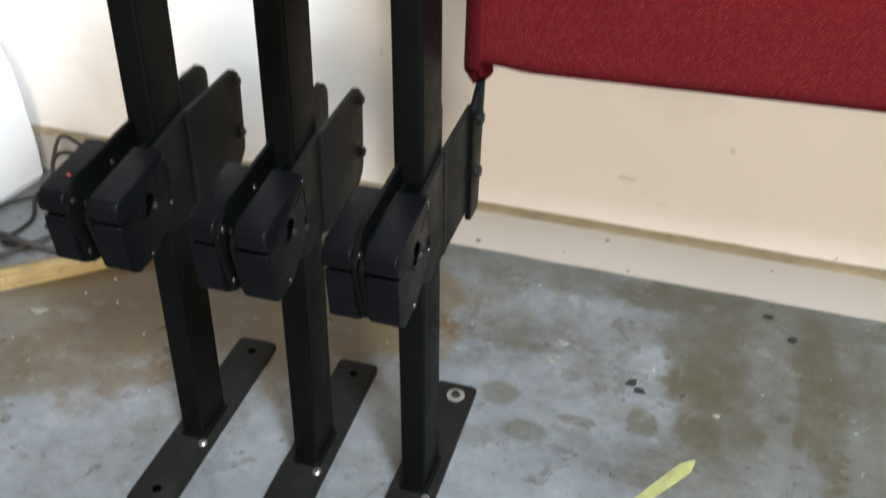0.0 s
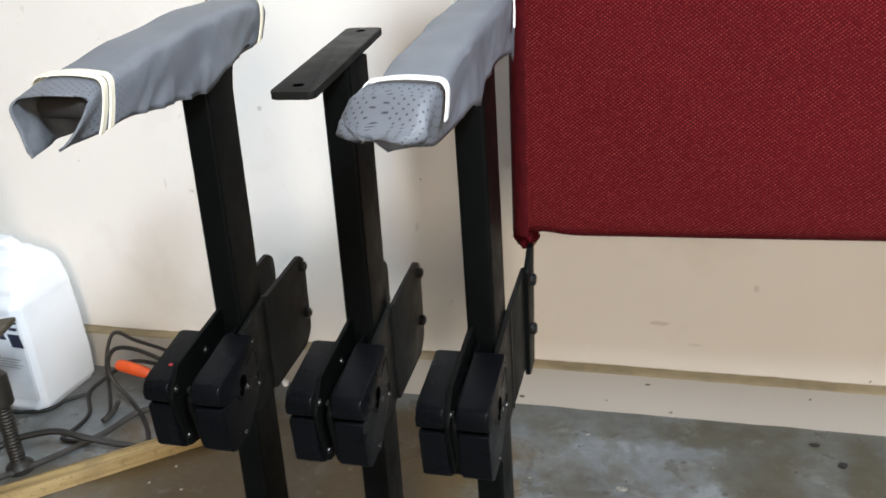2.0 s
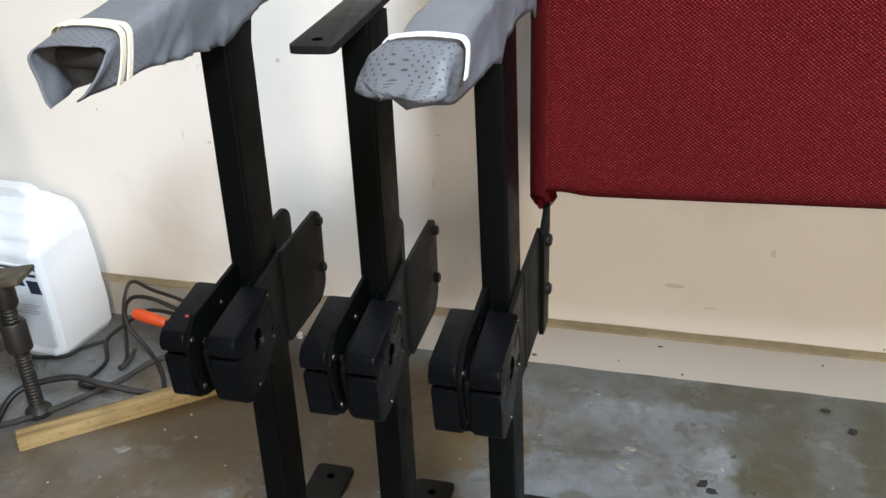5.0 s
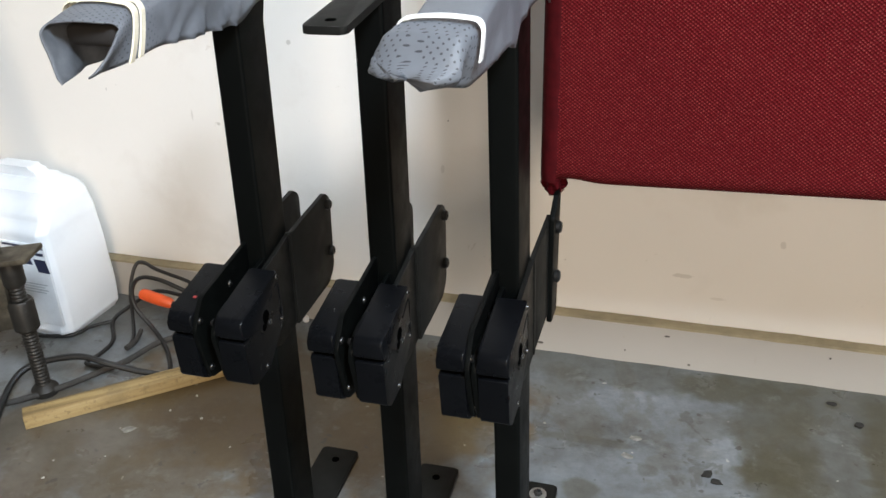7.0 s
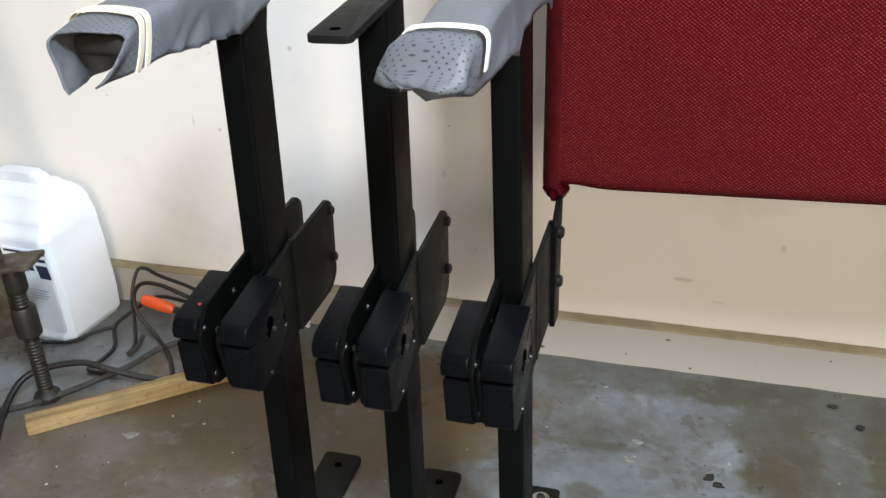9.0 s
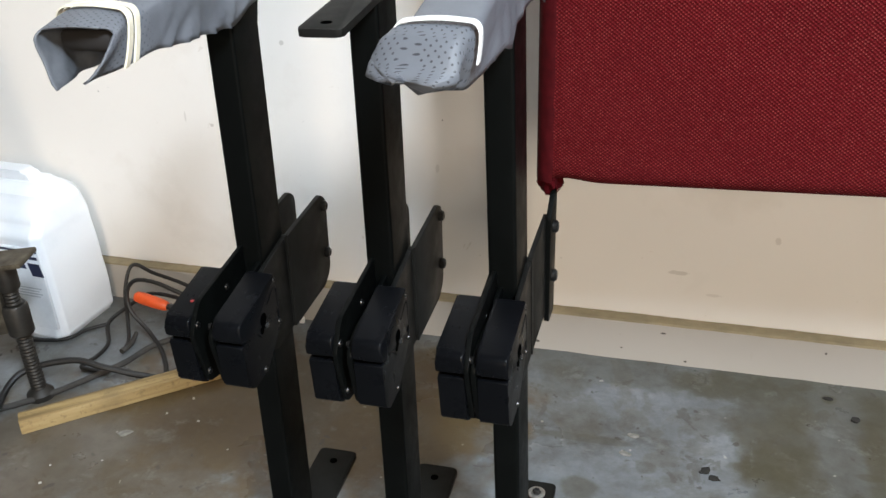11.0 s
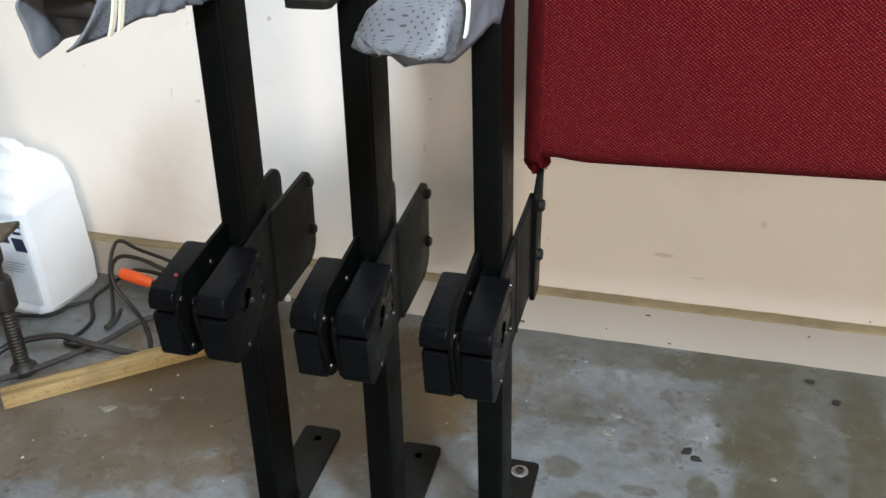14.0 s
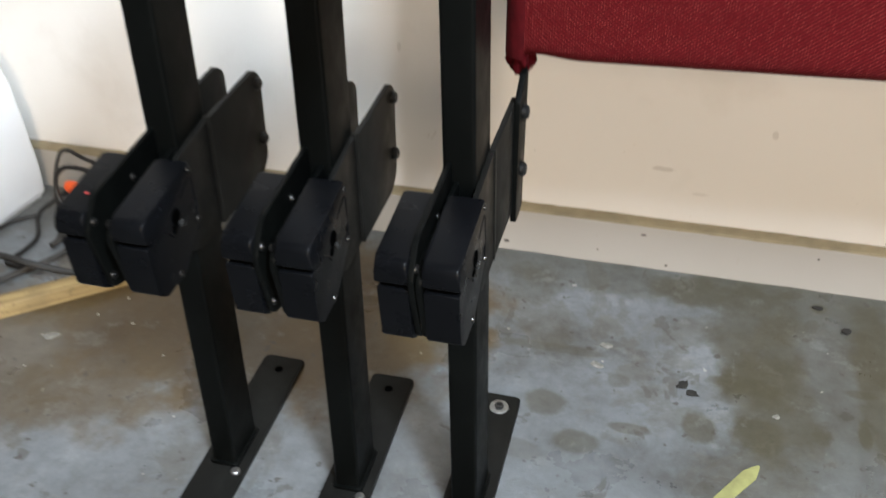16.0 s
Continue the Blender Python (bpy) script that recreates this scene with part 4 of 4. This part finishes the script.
part("screw_foot", turned([(0.019, 0.0), (0.019, 0.008), (0.014, 0.013), (0.010, 0.016)], 18), DARKSTEEL, clamp)
part("screw_spindle", turned([(0.0102 + (0.0008 if k % 2 else -0.0004), 0.014 + 0.0026 * k) for k in range(66)], 14), DARKSTEEL, clamp)
part("collar", turned([(0.0150, 0.104), (0.0175, 0.107), (0.0175, 0.146), (0.015, 0.150)], 18), DARKSTEEL, clamp)
part("sliding_arm", slab(rounded([(-0.066, 0.104), (-0.058, 0.094), (-0.030, 0.106), (0.000, 0.112), (0.012, 0.112), (0.012, 0.140), (-0.030, 0.142), (-0.060, 0.128)], 0.007), -0.009, 0.009, "y", 0.003), RUST, clamp)
part("upper_collar", turned([(0.0135, 0.172), (0.0155, 0.176), (0.0155, 0.200), (0.0135, 0.206)], 18), DARKSTEEL, clamp)
part("sleeve_block", slab(rounded([(-0.044, 0.140), (-0.012, 0.140), (-0.006, 0.207), (-0.040, 0.207)], 0.004), -0.012, 0.012, "y", 0.002), RUST, clamp)
part("pad_plate", slab(rounded([(-0.052, 0.206), (0.040, 0.216), (0.040, 0.2225), (-0.052, 0.2125)], 0.0012), -0.028, 0.022, "y", 0.001), RUST, clamp)
part("bar", slab([(-0.037, 0.212), (-0.007, 0.214), (-0.065, 0.72), (-0.095, 0.72)], -0.0045, 0.0045, "y", 0.001), RUST, clamp)


# ---- red power drill, standing nose up ----
drill = thing("power_drill", "red plastic power drill with black chuck standing nose up", "drill", at=pose(-1.1550, 1.0836, 0.0, 0, 7, 20) @ Matrix.Diagonal((0.95, 0.95, 1.16, 1)))
part("body", turned([(0.022, 0.0), (0.025, 0.004), (0.0265, 0.030), (0.0265, 0.088), (0.0255, 0.096), (0.023, 0.099)], 28), REDPL, drill)
part("neck_ring", turned([(0.0235, 0.098), (0.0245, 0.100), (0.0245, 0.105), (0.023, 0.107)], 28), CABLE, drill)
part("vent_rib", box(0.0255, 0.0275, -0.004, 0.004, 0.030, 0.080, 0.0008), REDPL, drill)
part("chuck", turned([(0.023, 0.106), (0.0262, 0.108), (0.0262, 0.126), (0.0245, 0.136), (0.0150, 0.143), (0.0080, 0.144)], 28), CABLE, drill)
part("shank", turned([(0.0052, 0.143), (0.0046, 0.176), (0.0042, 0.182)], 14), RUST, drill)
part("bit_tip", turned([(0.0050, 0.181), (0.0052, 0.188), (0.0030, 0.193)], 14), PAPER, drill, "pale bit tip")


# ---- cables and the orange plug ----
single("power_cable", tube([(-1.110, 0.973, 0.006), (-1.146, 1.075, 0.006), (-1.181, 1.147, 0.01), (-1.216, 1.214, 0.022), (-1.214, 1.267, 0.042), (-1.152, 1.299, 0.052), (-1.105, 1.309, 0.04), (-1.064, 1.330, 0.018), (-1.028, 1.351, 0.006), (-0.983, 1.409, 0.006), (-0.948, 1.451, 0.006)], 0.0048, 10, 10), CABLE, "thick black rubber power cable arching over the floor", "cable")
single("extension_lead", tube([(-1.325, 1.187, 0.006), (-1.237, 1.224, 0.006), (-1.200, 1.252, 0.006), (-1.169, 1.288, 0.006), (-1.141, 1.331, 0.006), (-1.117, 1.368, 0.007), (-1.096, 1.424, 0.007), (-1.043, 1.467, 0.007), (-0.981, 1.493, 0.006)], 0.0046, 10, 10), DULLCABLE, "dusty grey lead lying across the floor", "cable")
# the thin lead: along the wall, up in a loop, and down to a bare end
single("thin_lead", tube([(-0.950, 1.515, 0.01), (-1.035, 1.516, 0.04), (-1.091, 1.515, 0.066), (-1.143, 1.513, 0.082), (-1.169, 1.511, 0.095), (-1.180, 1.503, 0.088), (-1.183, 1.485, 0.055), (-1.170, 1.462, 0.025), (-1.149, 1.427, 0.007), (-1.141, 1.403, 0.005)], 0.0031, 8, 10), CABLE, "thin black lead looped against the wall", "cable")
single("thin_lead", tube([(-0.949, 1.483, 0.01), (-1.023, 1.469, 0.06), (-1.066, 1.460, 0.085), (-1.103, 1.457, 0.1), (-1.135, 1.455, 0.1), (-1.150, 1.450, 0.082), (-1.145, 1.442, 0.052), (-1.114, 1.435, 0.02), (-1.083, 1.414, 0.006), (-1.056, 1.382, 0.005), (-1.038, 1.356, 0.005), (-1.022, 1.345, 0.005)], 0.0034, 8, 10), CABLE, "thin black lead looped beside the stake", "cable")
single("thin_lead", tube([(-1.024, 1.490, 0.04), (-1.088, 1.495, 0.05), (-1.152, 1.506, 0.045), (-1.193, 1.499, 0.02), (-1.213, 1.466, 0.005), (-1.178, 1.413, 0.004), (-1.174, 1.376, 0.004), (-1.180, 1.347, 0.004), (-1.153, 1.343, 0.004), (-1.133, 1.350, 0.004)], 0.0033, 8, 10), CABLE, "thin black lead curling over the floor", "cable")
single("thin_lead", tube([(-1.212, 1.466, 0.004), (-1.238, 1.440, 0.004), (-1.257, 1.408, 0.004), (-1.326, 1.391, 0.004)], 0.0030, 8, 8), CABLE, "thin black lead running past the jug", "cable")
plug = thing("cable_plug", "orange plastic plug on a black cable end", "plug", at=pose(-1.1528, 1.4693, 0.062, 0, 106, 4))
part("grip", turned([(0.0055, 0.0), (0.0085, 0.003), (0.0098, 0.012), (0.0098, 0.034), (0.0088, 0.050), (0.0070, 0.056)], 16), ORANGE, plug)
part("strain_relief", turned([(0.0048, 0.055), (0.0036, 0.090)], 12), CABLE, plug)
single("cable_end", tube([(-1.141, 1.395, 0.0055), (-1.139, 1.419, 0.006), (-1.144, 1.442, 0.01)], lambda s: 0.0046 - 0.0012 * s, 10, 6), DULLCABLE, "bare grey cable end on the floor", "cable end")


# ---- litter on the floor ----
def chip(x, y, r, material, label, seed, h=0.0018, stretch=1.0, turn=0.0, name="floor_chip"):
    random.seed(seed)
    n = 11
    out = [(r * stretch * random.uniform(0.6, 1.15) * math.cos(2 * math.pi * k / n), r * random.uniform(0.6, 1.15) * math.sin(2 * math.pi * k / n)) for k in range(n)]
    single(name, slab(out, 0.0, h, "z", 0.0003, seg=1), material, label, "debris", at=pose(x, y, 0.0002, 0, 0, turn), group="litter on the floor")


chip(-0.2625, 1.3268, 0.006, DARKBIT, "dark crumb of dirt on the floor", 1, 0.0015, 1.6, 40)
chip(-0.2524, 1.3145, 0.006, DARKBIT, "dark crumb of dirt on the floor", 2, 0.0015, 1.3, -20)
chip(-0.0711, 1.4714, 0.0055, DARKBIT, "dark crumb of dirt on the floor", 4, 0.003, 1.4, 30)
chip(-0.1009, 1.5131, 0.0045, DARKBIT, "dark crumb of dirt on the floor", 5, 0.0012, 1.6, 0)
random.seed(21)
chip(-1.0255, 1.2257, 0.0075, PALECHIP, "pale flake of plaster on the floor", 77, 0.0008, 1.6, 30)
chip(-0.9020, 1.5440, 0.0050, BRIGHTBIT, "small bright white bit at the foot of the skirting", 81, 0.009, 1.3, 10, "bright_bit")
chip(-0.3632, 1.3373, 0.0060, PALECHIP, "pale flake of plaster on the floor", 78, 0.0006, 1.5, -20)
chip(-0.3538, 1.3755, 0.0055, PALECHIP, "pale flake of plaster on the floor", 79, 0.0006, 1.8, 5)
chip(-0.1614, 1.2995, 0.0040, PALECHIP, "pale flake of plaster on the floor", 80, 0.0006, 1.2, 40)
for k in range(11):
    chip(random.uniform(-1.10, -0.80), random.uniform(1.08, 1.36), random.uniform(0.0010, 0.0022), WHITEBIT, "tiny white paint chip on the floor", 30 + k, 0.0008, random.uniform(1, 1.8), random.uniform(0, 180))
strip = slab(rounded([(-0.055, -0.006), (0.03, -0.008), (0.052, 0.000), (0.03, 0.007), (-0.055, 0.006)], 0.003), 0.0, 0.0014, "z", 0.0003)
single("yellow_strip", strip, YELLOW, "narrow yellow strip lying on the concrete", "strip", at=pose(-0.2099, 1.1823, 0.0003, 0, 0, 55))
